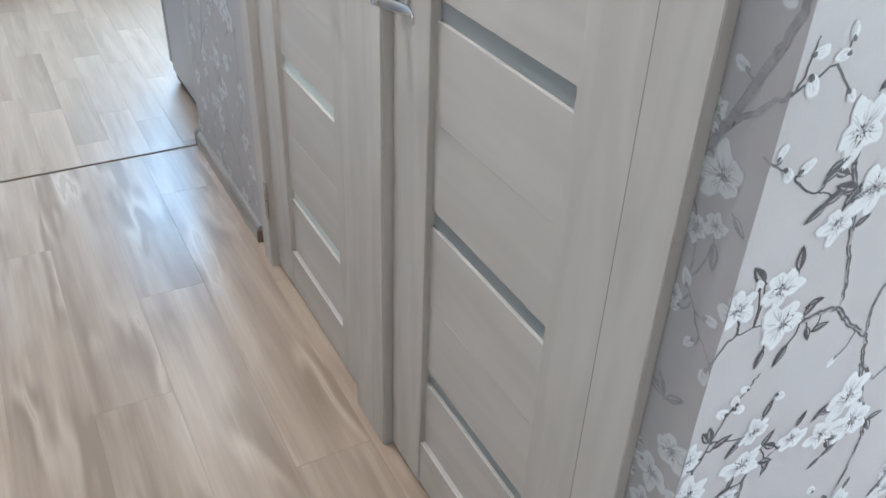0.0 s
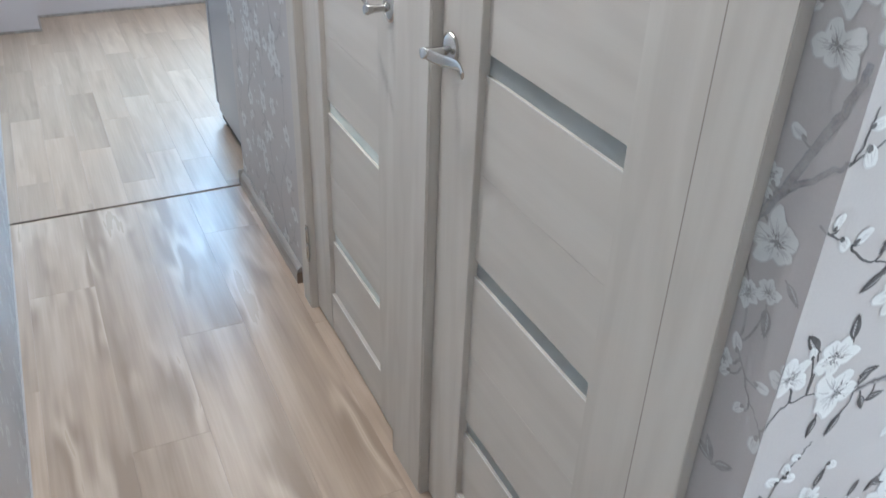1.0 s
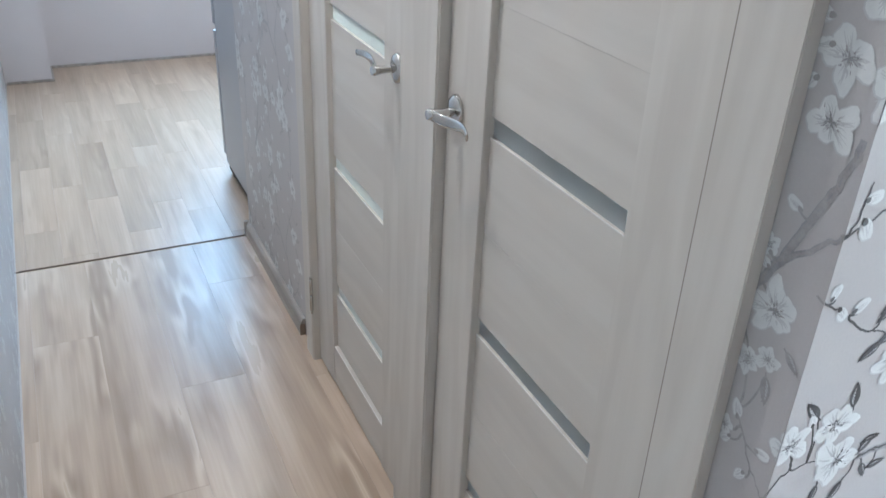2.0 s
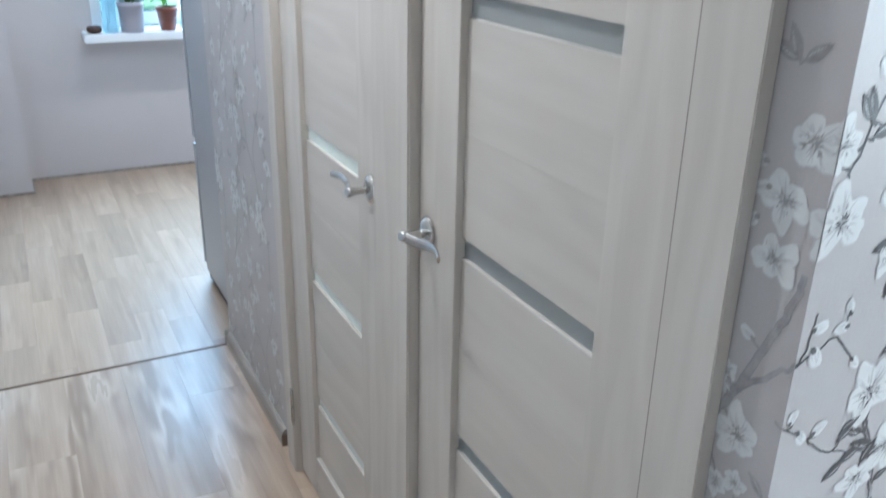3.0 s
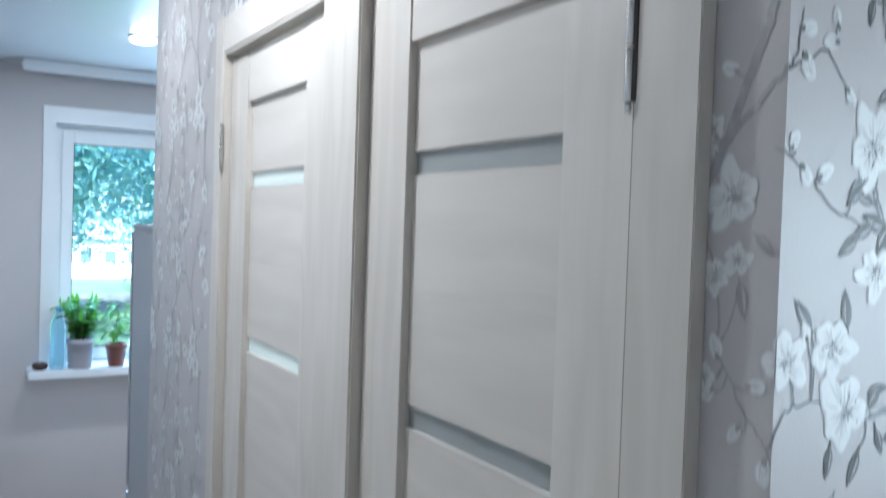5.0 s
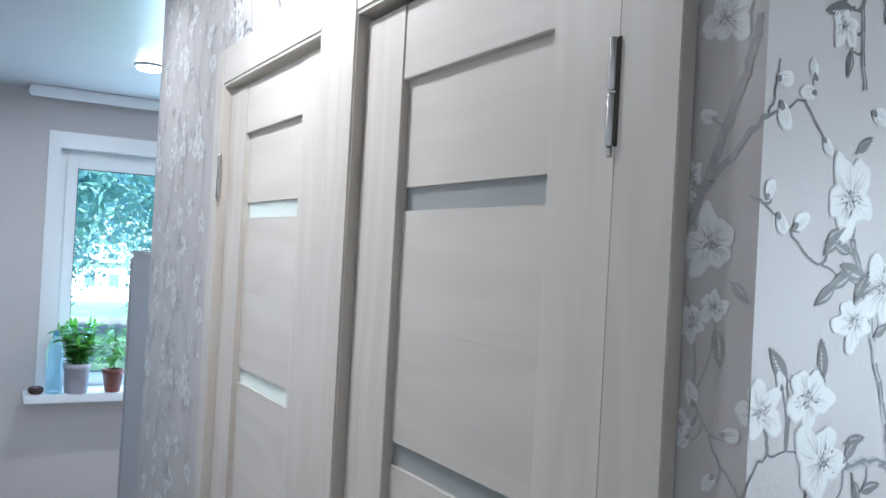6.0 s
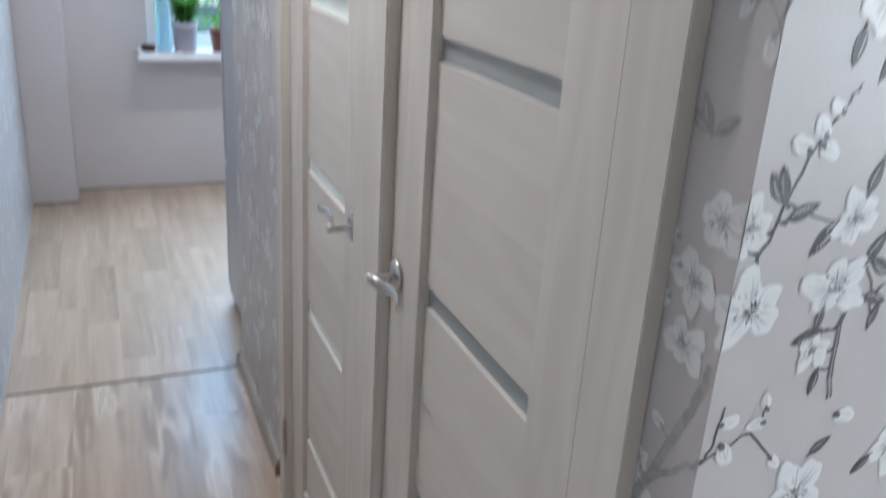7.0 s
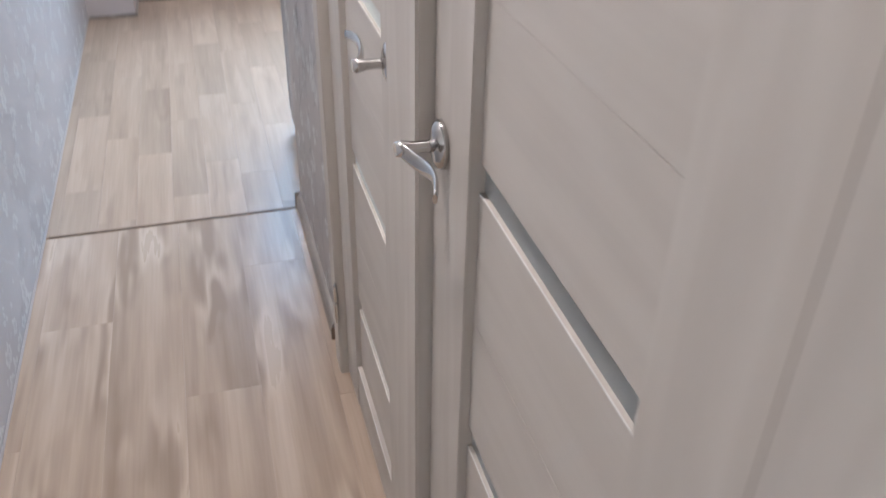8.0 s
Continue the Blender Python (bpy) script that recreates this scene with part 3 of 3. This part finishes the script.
for k in range(58):
    j = 3 + k % 7
    a = k * 2.4
    r = rnd.uniform(0.02, 0.075) * (1.15 - 0.07 * j)
    tip = (stem[j][0] + r * math.cos(a), stem[j][1] + r * math.sin(a), stem[j][2] + rnd.uniform(0.0, 0.03))
    tube(bt, [stem[j], ((stem[j][0] + tip[0]) / 2, (stem[j][1] + tip[1]) / 2, tip[2] + 0.004), tip], [0.0012, 0.001, 0.0008], 5)
    leaf_mesh(bm, tip, (math.cos(a), math.sin(a), rnd.uniform(-0.5, 0.3)), (0, 0, 1), rnd.uniform(0.05, 0.080), rnd.uniform(0.026, 0.038), 0.30)
part("twigs", bt, STALK, st)
part("leaves", bm, LEAF2, st)


def bottle(x, y, h, r, label):
    root = tagged(new("bottle"), label, "bottle", "bottles on the sill")
    root.location = (x, y, SILL)
    prof = [(r * 0.85, 0.0), (r, 0.008), (r, h * 0.20), (r * 0.95, h * 0.23), (r, h * 0.26), (r, h * 0.42), (r * 0.94, h * 0.45), (r, h * 0.48), (r, h * 0.66), (r * 0.94, h * 0.74), (r * 0.70, h * 0.83), (r * 0.40, h * 0.89), (r * 0.34, h * 0.91), (r * 0.34, h * 0.94)]
    part("body", lathe(bmesh.new(), prof, 32), BOTTLE, root, "clear blue plastic")
    part("cap", lathe(bmesh.new(), [(r * 0.38, h * 0.935), (r * 0.40, h * 0.945), (r * 0.40, h * 0.99), (r * 0.36, h)], 24), material("blue_cap", (0.10, 0.35, 0.55), 0.35), root)
    return root


bottle(0.673, KY - 0.14, 0.345, 0.042, "tall clear blue plastic water bottle")
bottle(1.090, KY - 0.10, 0.22, 0.035, "small pale blue bottle behind the seedling")
puck = tagged(new("candle_holder"), "small round dark brown glazed holder on sill", "candle holder")
puck.location = (0.585, KY - 0.14, SILL)
part("bowl", lathe(bmesh.new(), [(0.026, 0), (0.031, 0.002), (0.040, 0.014), (0.041, 0.026), (0.035, 0.038), (0.026, 0.040), (0.024, 0.033), (0.012, 0.029)], 30), BROWN, puck)
part("candle", lathe(bmesh.new(), [(0.018, 0.028), (0.018, 0.035), (0.003, 0.036)], 20), material("wax", (0.6, 0.5, 0.4), 0.5), puck)

# ---- wallpaper print ----
REP_U, REP_Z = 0.53, 0.65
FLOWERS = [(.113, .471, .031), (.168, .396, .030), (.124, .364, .021), (.070, .300, .026), (.090, .247, .031), (.012, .292, .022), (.274, .064, .034), (.307, .003, .034), (.247, .005, .024), (.104, .020, .027),
           (.108, .077, .021), (.187, .028, .023), (.020, .008, .029), (.006, .077, .020), (.094, -.035, .017), (-.048, .425, .027), (-.040, .372, .014), (-.063, .362, .012), (-.022, .075, .027), (-.042, .018, .025),
           (-.042, -.036, .023), (.345, .300, .028), (.390, .220, .026), (.360, .460, .027), (.220, .500, .024), (-.074, .484, .013), (-.064, .355, .013), (-.072, .270, .013)]
BUDS = [(.023, .560), (.051, .553), (.024, .529), (.057, .574), (.080, .511), (.011, .470), (.027, .443), (.051, .447), (.035, .318), (.064, .164), (.054, .150), (.038, .137), (.065, .132), (.132, .125),
        (.208, .148), (-.075, .481), (-.073, .466), (-.057, .533), (-.061, .298), (-.067, .256), (-.017, .271), (-.038, .228), (-.007, .203), (-.077, .046), (-.069, .022), (-.075, -.010), (.300, .400), (.330, .150), (.400, .120), (.280, .530), (.150, .545), (.230, .330)]
LEAVES = [(.119, .408, 208), (.098, .396, 215), (.117, .424, 160), (.084, .432, 30), (.122, .246, 48), (.135, .228, -65), (.112, .212, -115), (.032, .094, 126), (.033, .094, 106), (.038, .080, 22), (.293, -.028, 215), (.268, -.046, 218),
          (.150, -.021, 74), (.155, .352, 30), (.146, .217, 10), (-.024, .394, -40), (-.038, .356, -78), (-.052, .135, 116), (-.050, .137, 160), (-.048, .135, 35), (.103, -.017, 195), (.300, .330, 120), (.375, .350, 40), (.350, .120, -20)]
BRANCHES = [[(.118, .434), (.139, .391), (.158, .330), (.178, .275), (.184, .236)], [(.122, .240), (.173, .241), (.211, .207), (.257, .169), (.274, .121), (.317, .075)], [(.257, .169), (.248, .219), (.262, .260), (.300, .330)],
            [(.274, .121), (.300, .060), (.345, -.030), (.349, -.080), (.342, -.170)], [(-.092, .415), (-.080, .433), (-.056, .477), (-.037, .525), (-.016, .573), (-.008, .610)],
            [(-.055, .474), (-.024, .504), (-.002, .524)], [(.037, .438), (.061, .418), (.087, .410), (.126, .398)], [(-.008, .465), (.022, .450)], [(.018, .050), (.033, .088), (.050, .131), (.073, .168), (.083, .180)],
            [(-.002, .525), (.009, .538), (.016, .575)], [(-.002, .525), (.046, .547), (.059, .565)], [(-.005, .223), (.014, .252), (.036, .258), (.062, .257)], [(.126, -.085), (.119, -.012), (.146, .010), (.162, .020)],
            [(.300, .330), (.335, .380), (.362, .440)], [(.317, .075), (.360, .120), (.392, .200)], [(-.062, .298), (-.030, .250), (-.005, .223)]]
HEAVY = {0: .0042, 1: .0050, 2: .0034, 3: .0048, 4: .0062, 5: .0036, 12: .0030, 13: .0026, 14: .0026}
more = random.Random(8)
for fu, fz, fr in FLOWERS:
    for n in range(2 if fu > 0.02 else 0):
        a, d = more.uniform(0, 6.28), fr * more.uniform(0.9, 1.3)
        LEAVES.append((fu + d * math.cos(a), fz + d * math.sin(a), math.degrees(a) + more.uniform(-60, 60)))
polys = []   # (layer, material, points)


def blob(cu, cz, ru, rz, turn, n=12, wob=0.0, seed=0):
    q = random.Random(seed)
    ph = q.uniform(0, 6)
    c, s = math.cos(turn), math.sin(turn)
    out = []
    for k in range(n):
        a = 2 * math.pi * k / n
        w = 1 + wob * math.sin(3 * a + ph) + wob * 0.6 * math.sin(5 * a + 2 * ph)
        x, y = ru * w * math.cos(a), rz * w * math.sin(a)
        out.append((cu + c * x - s * y, cz + s * x + c * y))
    return out


def strip(pts, w0, w1, layer, mat):
    for k in range(len(pts) - 1):
        (ua, za), (ub, zb) = pts[k], pts[k + 1]
        d = math.hypot(ub - ua, zb - za) or 1e-6
        nx, nz = -(zb - za) / d, (ub - ua) / d
        a = w0 + (w1 - w0) * k / (len(pts) - 1)
        b = w0 + (w1 - w0) * (k + 1) / (len(pts) - 1)
        ea, eb = (ub - ua) / d * 0.15 * a, (zb - za) / d * 0.15 * a
        polys.append((layer, mat, [(ua - nx * a - ea, za - nz * a - eb), (ub - nx * b + ea, zb - nz * b + eb), (ub + nx * b + ea, zb + nz * b + eb), (ua + nx * a - ea, za + nz * a - eb)]))


def smooth_line(pts, steps=6, wob=0.0015, seed=1):
    q = random.Random(seed)
    out = []
    for k in range(len(pts) - 1):
        p0, p1, p2, p3 = pts[max(k - 1, 0)], pts[k], pts[k + 1], pts[min(k + 2, len(pts) - 1)]
        for j in range(steps):
            t = j / steps
            out.append(tuple(0.5 * (2 * p1[i] + (p2[i] - p0[i]) * t + (2 * p0[i] - 5 * p1[i] + 4 * p2[i] - p3[i]) * t * t + (3 * p1[i] - p0[i] - 3 * p2[i] + p3[i]) * t ** 3) + q.uniform(-wob, wob) for i in range(2)))
    return out + [pts[-1]]


nodes = []
for n, br in enumerate(BRANCHES):
    line = smooth_line(br, 6, 0.0018, n)
    nodes += line
    thick = HEAVY.get(n, 0.0014)
    strip(line, thick, thick * 0.55, 1, 2 if thick > 0.002 else 3)
    # dark bark streaks along both sides
    for side, wid in ((0.7, 0.42), (-0.6, 0.34)):
        q = random.Random(n + int(side * 10))
        for k in range(0, len(line) - 3, 2):
            if q.random() < 0.85:
                off = thick * side * (1 - 0.5 * k / len(line))
                strip([(u + off * q.uniform(0.6, 1.1), z + off * 0.3) for u, z in line[k:k + 3]], thick * wid, thick * wid * 0.4, 2, 3)


def stem_to(u, z, w, seed):
    best = min(nodes, key=lambda p: (p[0] - u) ** 2 + (p[1] - z) ** 2)
    if math.dist(best, (u, z)) < 0.065:
        m = ((best[0] + u) / 2 + 0.004, (best[1] + z) / 2 - 0.004)
        strip(smooth_line([best, m, (u, z)], 4, 0.0006, seed), w * 1.4, w, 1, 3)
    return best


for n, (u, z, r) in enumerate(FLOWERS):
    r *= 1.12
    q = random.Random(100 + n)
    stem_to(u, z, 0.0013, n)
    t0 = q.uniform(0, 6.28)
    squash = q.uniform(0.75, 1.0)
    for k in range(5):
        a = t0 + 2 * math.pi * k / 5 + q.uniform(-0.25, 0.25)
        g = q.uniform(0.74, 1.20)
        pu, pz = u + 0.54 * r * g * math.cos(a), z + 0.54 * r * g * math.sin(a) * squash
        polys.append((3, 1, blob(pu, pz, r * 0.56 * g, r * 0.42, a, 18, 0.10, n * 7 + k)))
        polys.append((4, 0, blob(pu + r * 0.02, pz + r * 0.02, r * 0.52 * g, r * 0.375, a, 18, 0.12, n * 7 + k)))
        # brushed shading from the heart outwards
        for j in range(6):
            b = a + q.uniform(-0.5, 0.5)
            d0, d1 = r * q.uniform(0.15, 0.45), r * q.uniform(0.5, 0.95) * g
            m = b + q.uniform(-0.12, 0.12)
            strip([(u + d0 * math.cos(b), z + d0 * math.sin(b) * squash), (u + (d0 + d1) / 2 * math.cos(m), z + (d0 + d1) / 2 * math.sin(m) * squash), (u + d1 * math.cos(b), z + d1 * math.sin(b) * squash)], r * q.uniform(0.015, 0.05), r * 0.006, 5, 1)
    for k in range(7):
        a, d = q.uniform(0, 6.28), r * q.uniform(0.02, 0.2)
        polys.append((5, 1, blob(u + d * math.cos(a), z + d * math.sin(a), r * q.uniform(0.08, 0.18), r * q.uniform(0.06, 0.12), q.uniform(0, 3), 8, 0.15, n + k)))
    for k in range(38):
        a, d = q.uniform(0, 6.28), r * abs(q.gauss(0, 0.20))
        b, l = a + q.uniform(-0.7, 0.7), r * q.uniform(0.05, 0.20)
        cu, cz = u + d * math.cos(a), z + d * math.sin(a) * squash
        strip([(cu, cz), (cu + l * math.cos(b), cz + l * math.sin(b))], r * q.uniform(0.016, 0.045), r * 0.008, 6, 2 if k % 2 else 3)
for n, (u, z) in enumerate(BUDS):
    q = random.Random(300 + n)
    b = stem_to(u, z, 0.0010, 50 + n)
    a = math.atan2(z - b[1], u - b[0])
    s = q.uniform(0.0075, 0.0115)
    polys.append((3, 1, blob(u, z, s * 1.10, s * 0.74, a, 14, 0.06, n)))
    polys.append((4, 0, blob(u + s * 0.06, z + s * 0.04, s * 1.0, s * 0.64, a, 14, 0.09, n)))
    for k in range(4):
        b = q.uniform(-0.5, 0.5) * s
        strip([(u - s * 0.5 * math.cos(a) - b * math.sin(a), z - s * 0.5 * math.sin(a) + b * math.cos(a)), (u + s * q.uniform(0.1, 0.8) * math.cos(a) - b * 0.6 * math.sin(a), z + s * q.uniform(0.1, 0.8) * math.sin(a) + b * 0.6 * math.cos(a))], s * 0.06, s * 0.02, 5, 1)
    strip([(u - s * 0.2 * math.cos(a), z - s * 0.2 * math.sin(a)), (u + s * 0.7 * math.cos(a), z + s * 0.7 * math.sin(a))], s * 0.05, s * 0.02, 5, 1)
    polys.append((5, 3, blob(u - s * 0.85 * math.cos(a), z - s * 0.85 * math.sin(a), s * 0.38, s * 0.30, a, 8, 0.1, n)))
for n, (u, z, deg) in enumerate(LEAVES):
    q = random.Random(500 + n)
    stem_to(u, z, 0.0010, 90 + n)
    a, l = radians(deg), q.uniform(0.024, 0.036)
    c, s = math.cos(a), math.sin(a)

    def at(x, y):
        return (u + c * x - s * y, z + s * x + c * y)

    up = [(l * k / 8, l * 0.21 * math.sin(math.pi * (k / 8) ** 0.8)) for k in range(9)]
    polys.append((3, 3, [at(x, y) for x, y in up] + [at(x, -y * 0.9) for x, y in up[-2:0:-1]]))
    polys.append((4, 1, [at(x * 0.8 + l * 0.08, y * 0.55) for x, y in up[1:-1]] + [at(l * 0.75, l * 0.02), at(l * 0.15, l * 0.02)]))
    for k in range(1, 7):
        strip([at(l * k / 8, 0), at(l * (k + 1.2) / 8, l * 0.15 * math.sin(math.pi * k / 8))], 0.0006, 0.0003, 5, 3)
        strip([at(l * k / 8, 0), at(l * (k + 1.2) / 8, -l * 0.14 * math.sin(math.pi * k / 8))], 0.0009, 0.0004, 5, 3)
    strip([at(-l * 0.1, 0), at(l * 0.5, l * 0.01), at(l, 0)], 0.0010, 0.0004, 6, 3)


def floral_print(parent, origin, along, out, u0, u1, z0, z1, holes=(), bark=None, wood=None):
    """Lays the repeating print over a stretch of wall as a thin raised layer of ink."""
    o, d, nrm = Vector(origin), Vector(along), Vector(out)
    verts, faces, mats = [], [], []
    lift = [0.0002 + 0.00012 * p[0] + 0.000008 * (k % 13) for k, p in enumerate(polys)]
    for i in range(math.floor((u0 - 0.45) / REP_U), math.ceil((u1 + 0.15) / REP_U) + 1):
        for j in range(math.floor(z0 / REP_Z) - 2, math.ceil(z1 / REP_Z) + 1):
            for k, (layer, mat, pts) in enumerate(polys):
                h = lift[k]
                cu = sum(p[0] for p in pts) / len(pts) + i * REP_U
                cz = sum(p[1] for p in pts) / len(pts) + j * REP_Z
                if cu < u0 - 0.02 or cu > u1 + 0.02 or cz < z0 - 0.02 or cz > z1 + 0.02:
                    continue
                if any(a < cu < b and c < cz < e for a, b, c, e in holes):
                    continue
                q = [(min(max(p[0] + i * REP_U, u0), u1), min(max(p[1] + j * REP_Z, z0), z1)) for p in pts]
                if abs(sum(q[n][0] * q[n - 1][1] - q[n - 1][0] * q[n][1] for n in range(len(q)))) < 1e-8:
                    continue
                first = len(verts)
                verts += [tuple(o + d * u + nrm * h + Vector((0, 0, z))) for u, z in q]
                faces.append(range(first, len(verts)))
                mats.append(mat)
    me = bpy.data.meshes.new("floral_print")
    me.from_pydata(verts, [], [list(f) for f in faces])
    for m in (PRINT_WHITE, PRINT_PALE, wood or PRINT_GREY, bark or PRINT_DARK):
        me.materials.append(m)
    me.polygons.foreach_set("material_index", mats)
    ob = new("floral_print", me)
    ob.parent = parent
    return tagged(ob, "white blossoms on grey branches", kind="stuff")


floral_print(wall_corner, (WX, CY, 0), (1, 0, 0), (0, -1, 0), 0.0, 1.0, 0.0, H)
# branch ink beside the doors is lightened to paint its slanting sheen
floral_print(wall_doors, (WX, CY, 0), (0, -1, 0), (-1, 0, 0), CY - 0.6485, 0.0, 0.0, H, bark=PRINT_DARK_SHEEN)
floral_print(wall_doors, (WX, CY, 0), (0, -1, 0), (-1, 0, 0), CY - EY, CY - 2.191, 0.06, H, bark=PRINT_DARK_SHEEN)
floral_print(wall_doors, (WX, CY, 0), (0, -1, 0), (-1, 0, 0), CY - 2.191, CY - 0.6485, 2.171, H)
# dark inks swapped for pale ones, painting the sheen along this wall
floral_print(wall_west, (LX, 0.2, 0), (0, 1, 0), (1, 0, 0), 0.0, 4.8, 0.016, H, bark=PRINT_PALE, wood=PRINT_PALE)

# ---- outside ----
GZ = -5.2   # the flat lies one storey up
ground = structure(solid("ground", [(-400, KY + 0.31, GZ - 0.3, 400, 1200, GZ)], GRASS), "sunlit green lawn running to the distance", "lawn")
road = structure(solid("road", [(-120, 66, GZ + 0.001, 120, 80, GZ + 0.01)], PAVE), "grey asphalt path across the lawn", "path")


def house(x, y):
    root = tagged(new("house"), "long white plastered low house beyond lawn", "house")
    top = GZ + 4.3
    part("wall", box(bmesh.new(), x - 14, y, GZ, x + 14, y + 9, top), RENDER, root)
    bm = bmesh.new()
    a = [bm.verts.new(p) for p in ((x - 14.5, y - 0.5, top), (x + 14.5, y - 0.5, top), (x + 14.5, y + 9.5, top), (x - 14.5, y + 9.5, top), (x - 14.5, y + 4.5, top + 2.2), (x + 14.5, y + 4.5, top + 2.2))]
    for f in ((0, 1, 5, 4), (2, 3, 4, 5), (0, 4, 3), (1, 2, 5), (0, 3, 2, 1)):
        bm.faces.new([a[k] for k in f])
    part("roof", bm, ROOF, root)
    for k in range(-5, 6):
        cx, row = x + k * 2.5, GZ + 1.5
        w = part("window", frame_boxes(cx - 0.7, cx + 0.7, row, row + 1.7, 0.12, y - 0.06, y + 0.02, 0), WHITE, root)
        part("pane", box(bmesh.new(), cx - 0.6, y - 0.03, row + 0.1, cx + 0.6, y - 0.01, row + 1.6), WINDARK, w)
    return root


house(15.5, 100)


def tree(x, y, h, r, seed, low=0.35):
    """Tapered trunk, bent limbs and a ragged crown of many small leaves."""
    q = random.Random(seed)
    root = tagged(new("tree"), "broad leafy green garden tree on lawn", "tree", "garden trees")
    root.location = (x, y, GZ)
    bm = tube(bmesh.new(), [(0, 0, 0), (0.1, 0, h * 0.3), (0.05, 0.1, h * 0.6), (0, 0, h * 0.85)], [h * 0.035, h * 0.028, h * 0.018, h * 0.006], 10)
    ends = []
    for k in range(14):
        a, zz0 = q.uniform(0, 6.28), h * q.uniform(low, 0.75)
        e = (r * q.uniform(0.4, 0.95) * math.cos(a), r * q.uniform(0.4, 0.95) * math.sin(a), zz0 + h * q.uniform(0.02, 0.25))
        tube(bm, [(0.05, 0, zz0), (e[0] * 0.5, e[1] * 0.5, zz0 + (e[2] - zz0) * 0.7), e], [h * 0.012, h * 0.007, h * 0.002], 6)
        ends.append(e)
    part("trunk", bm, BARK, root)
    verts, faces = [], []
    for k in range(9500 if y < 70 else 4600):
        e = q.choice(ends)
        s = r * 0.42
        c = Vector((e[0] + q.gauss(0, s), e[1] + q.gauss(0, s), e[2] + q.gauss(0, s * 0.6) - 0.1))
        d = Vector((q.gauss(0, 1), q.gauss(0, 1), q.gauss(0, 1))).normalized()
        sd = d.cross(Vector((q.gauss(0, 1), q.gauss(0, 1), q.gauss(0, 1)))).normalized()
        l = q.uniform(0.14, 0.36)
        f = len(verts)
        verts += [tuple(c - d * l), tuple(c + sd * l * 0.45), tuple(c + d * l), tuple(c - sd * l * 0.45)]
        faces.append((f, f + 1, f + 2, f + 3))
    me = bpy.data.meshes.new("crown")
    me.from_pydata(verts, [], faces)
    me.materials.append(FOLIAGE)
    ob = new("crown", me)
    ob.parent = root
    return root


for k, (tx, ty, th, tr, lo) in enumerate(((3.0, 34, 13.5, 3.6, 0.52), (9.6, 44, 15.0, 4.6, 0.50), (11.4, 36, 13.0, 3.0, 0.30), (4.4, 62, 12.0, 3.6, 0.30), (14.6, 66, 18, 6.0, 0.48), (18.5, 80, 16, 5.0, 0.35),
                                             (-2.0, 48, 15, 5, 0.35), (8, 128, 22, 8, 0.25), (20, 130, 24, 8, 0.25), (30, 126, 22, 8, 0.25), (-6, 120, 22, 8, 0.25))):
    tree(tx, ty, th, tr, 20 + k, lo)

# ---- laminate planks ----


def plank(w, l, mat, t=0.0058, c=0.0004):
    key = (round(w, 4), round(l, 3), mat.name)
    if key not in planks:
        bm = bmesh.new()
        lo = [bm.verts.new(p) for p in ((0, 0, -t), (w, 0, -t), (w, l, -t), (0, l, -t))]
        mid_ = [bm.verts.new(p) for p in ((0, 0, -c), (w, 0, -c), (w, l, -c), (0, l, -c))]
        top = [bm.verts.new(p) for p in ((c, c, 0), (w - c, c, 0), (w - c, l - c, 0), (c, l - c, 0))]
        for a, b in ((lo, mid_), (mid_, top)):
            for k in range(4):
                bm.faces.new((a[k], a[(k + 1) % 4], b[(k + 1) % 4], b[k]))
        bm.faces.new(top)
        me = bpy.data.meshes.new("plank")
        bm.to_mesh(me)
        bm.free()
        me.materials.append(mat)
        planks[key] = me
    return planks[key]


planks = {}


def lay(xa, xb, ya, yb, origin, width, length, starts, mat):
    g = 0.0001
    k = math.floor((xa - origin) / width)
    while origin + k * width < xb:
        a, b = max(xa, origin + k * width), min(xb, origin + (k + 1) * width)
        y = ya - length + (starts[k % len(starts)] - ya) % length
        while y < yb:
            c, d = max(ya, y), min(yb, y + length)
            if b - a > 0.004 and d - c > 0.004:
                ob = new("plank", plank(b - a - 2 * g, d - c - 2 * g, mat))
                ob.location, ob.parent = (a + g, c + g, 0), floor
            y += length
        k += 1


lay(LX + 0.001, WX + 0.04, -0.6, 2.964, -0.044, 0.182, 1.285, (1.20, 1.735, 0.85, 1.38, 2.05), FLOOR)
lay(LX + 0.001, XE - 0.01, 2.974, KY - 0.001, -0.044, 0.117, 0.62, (3.25, 3.02, 3.48, 3.14, 3.37), STAVES)
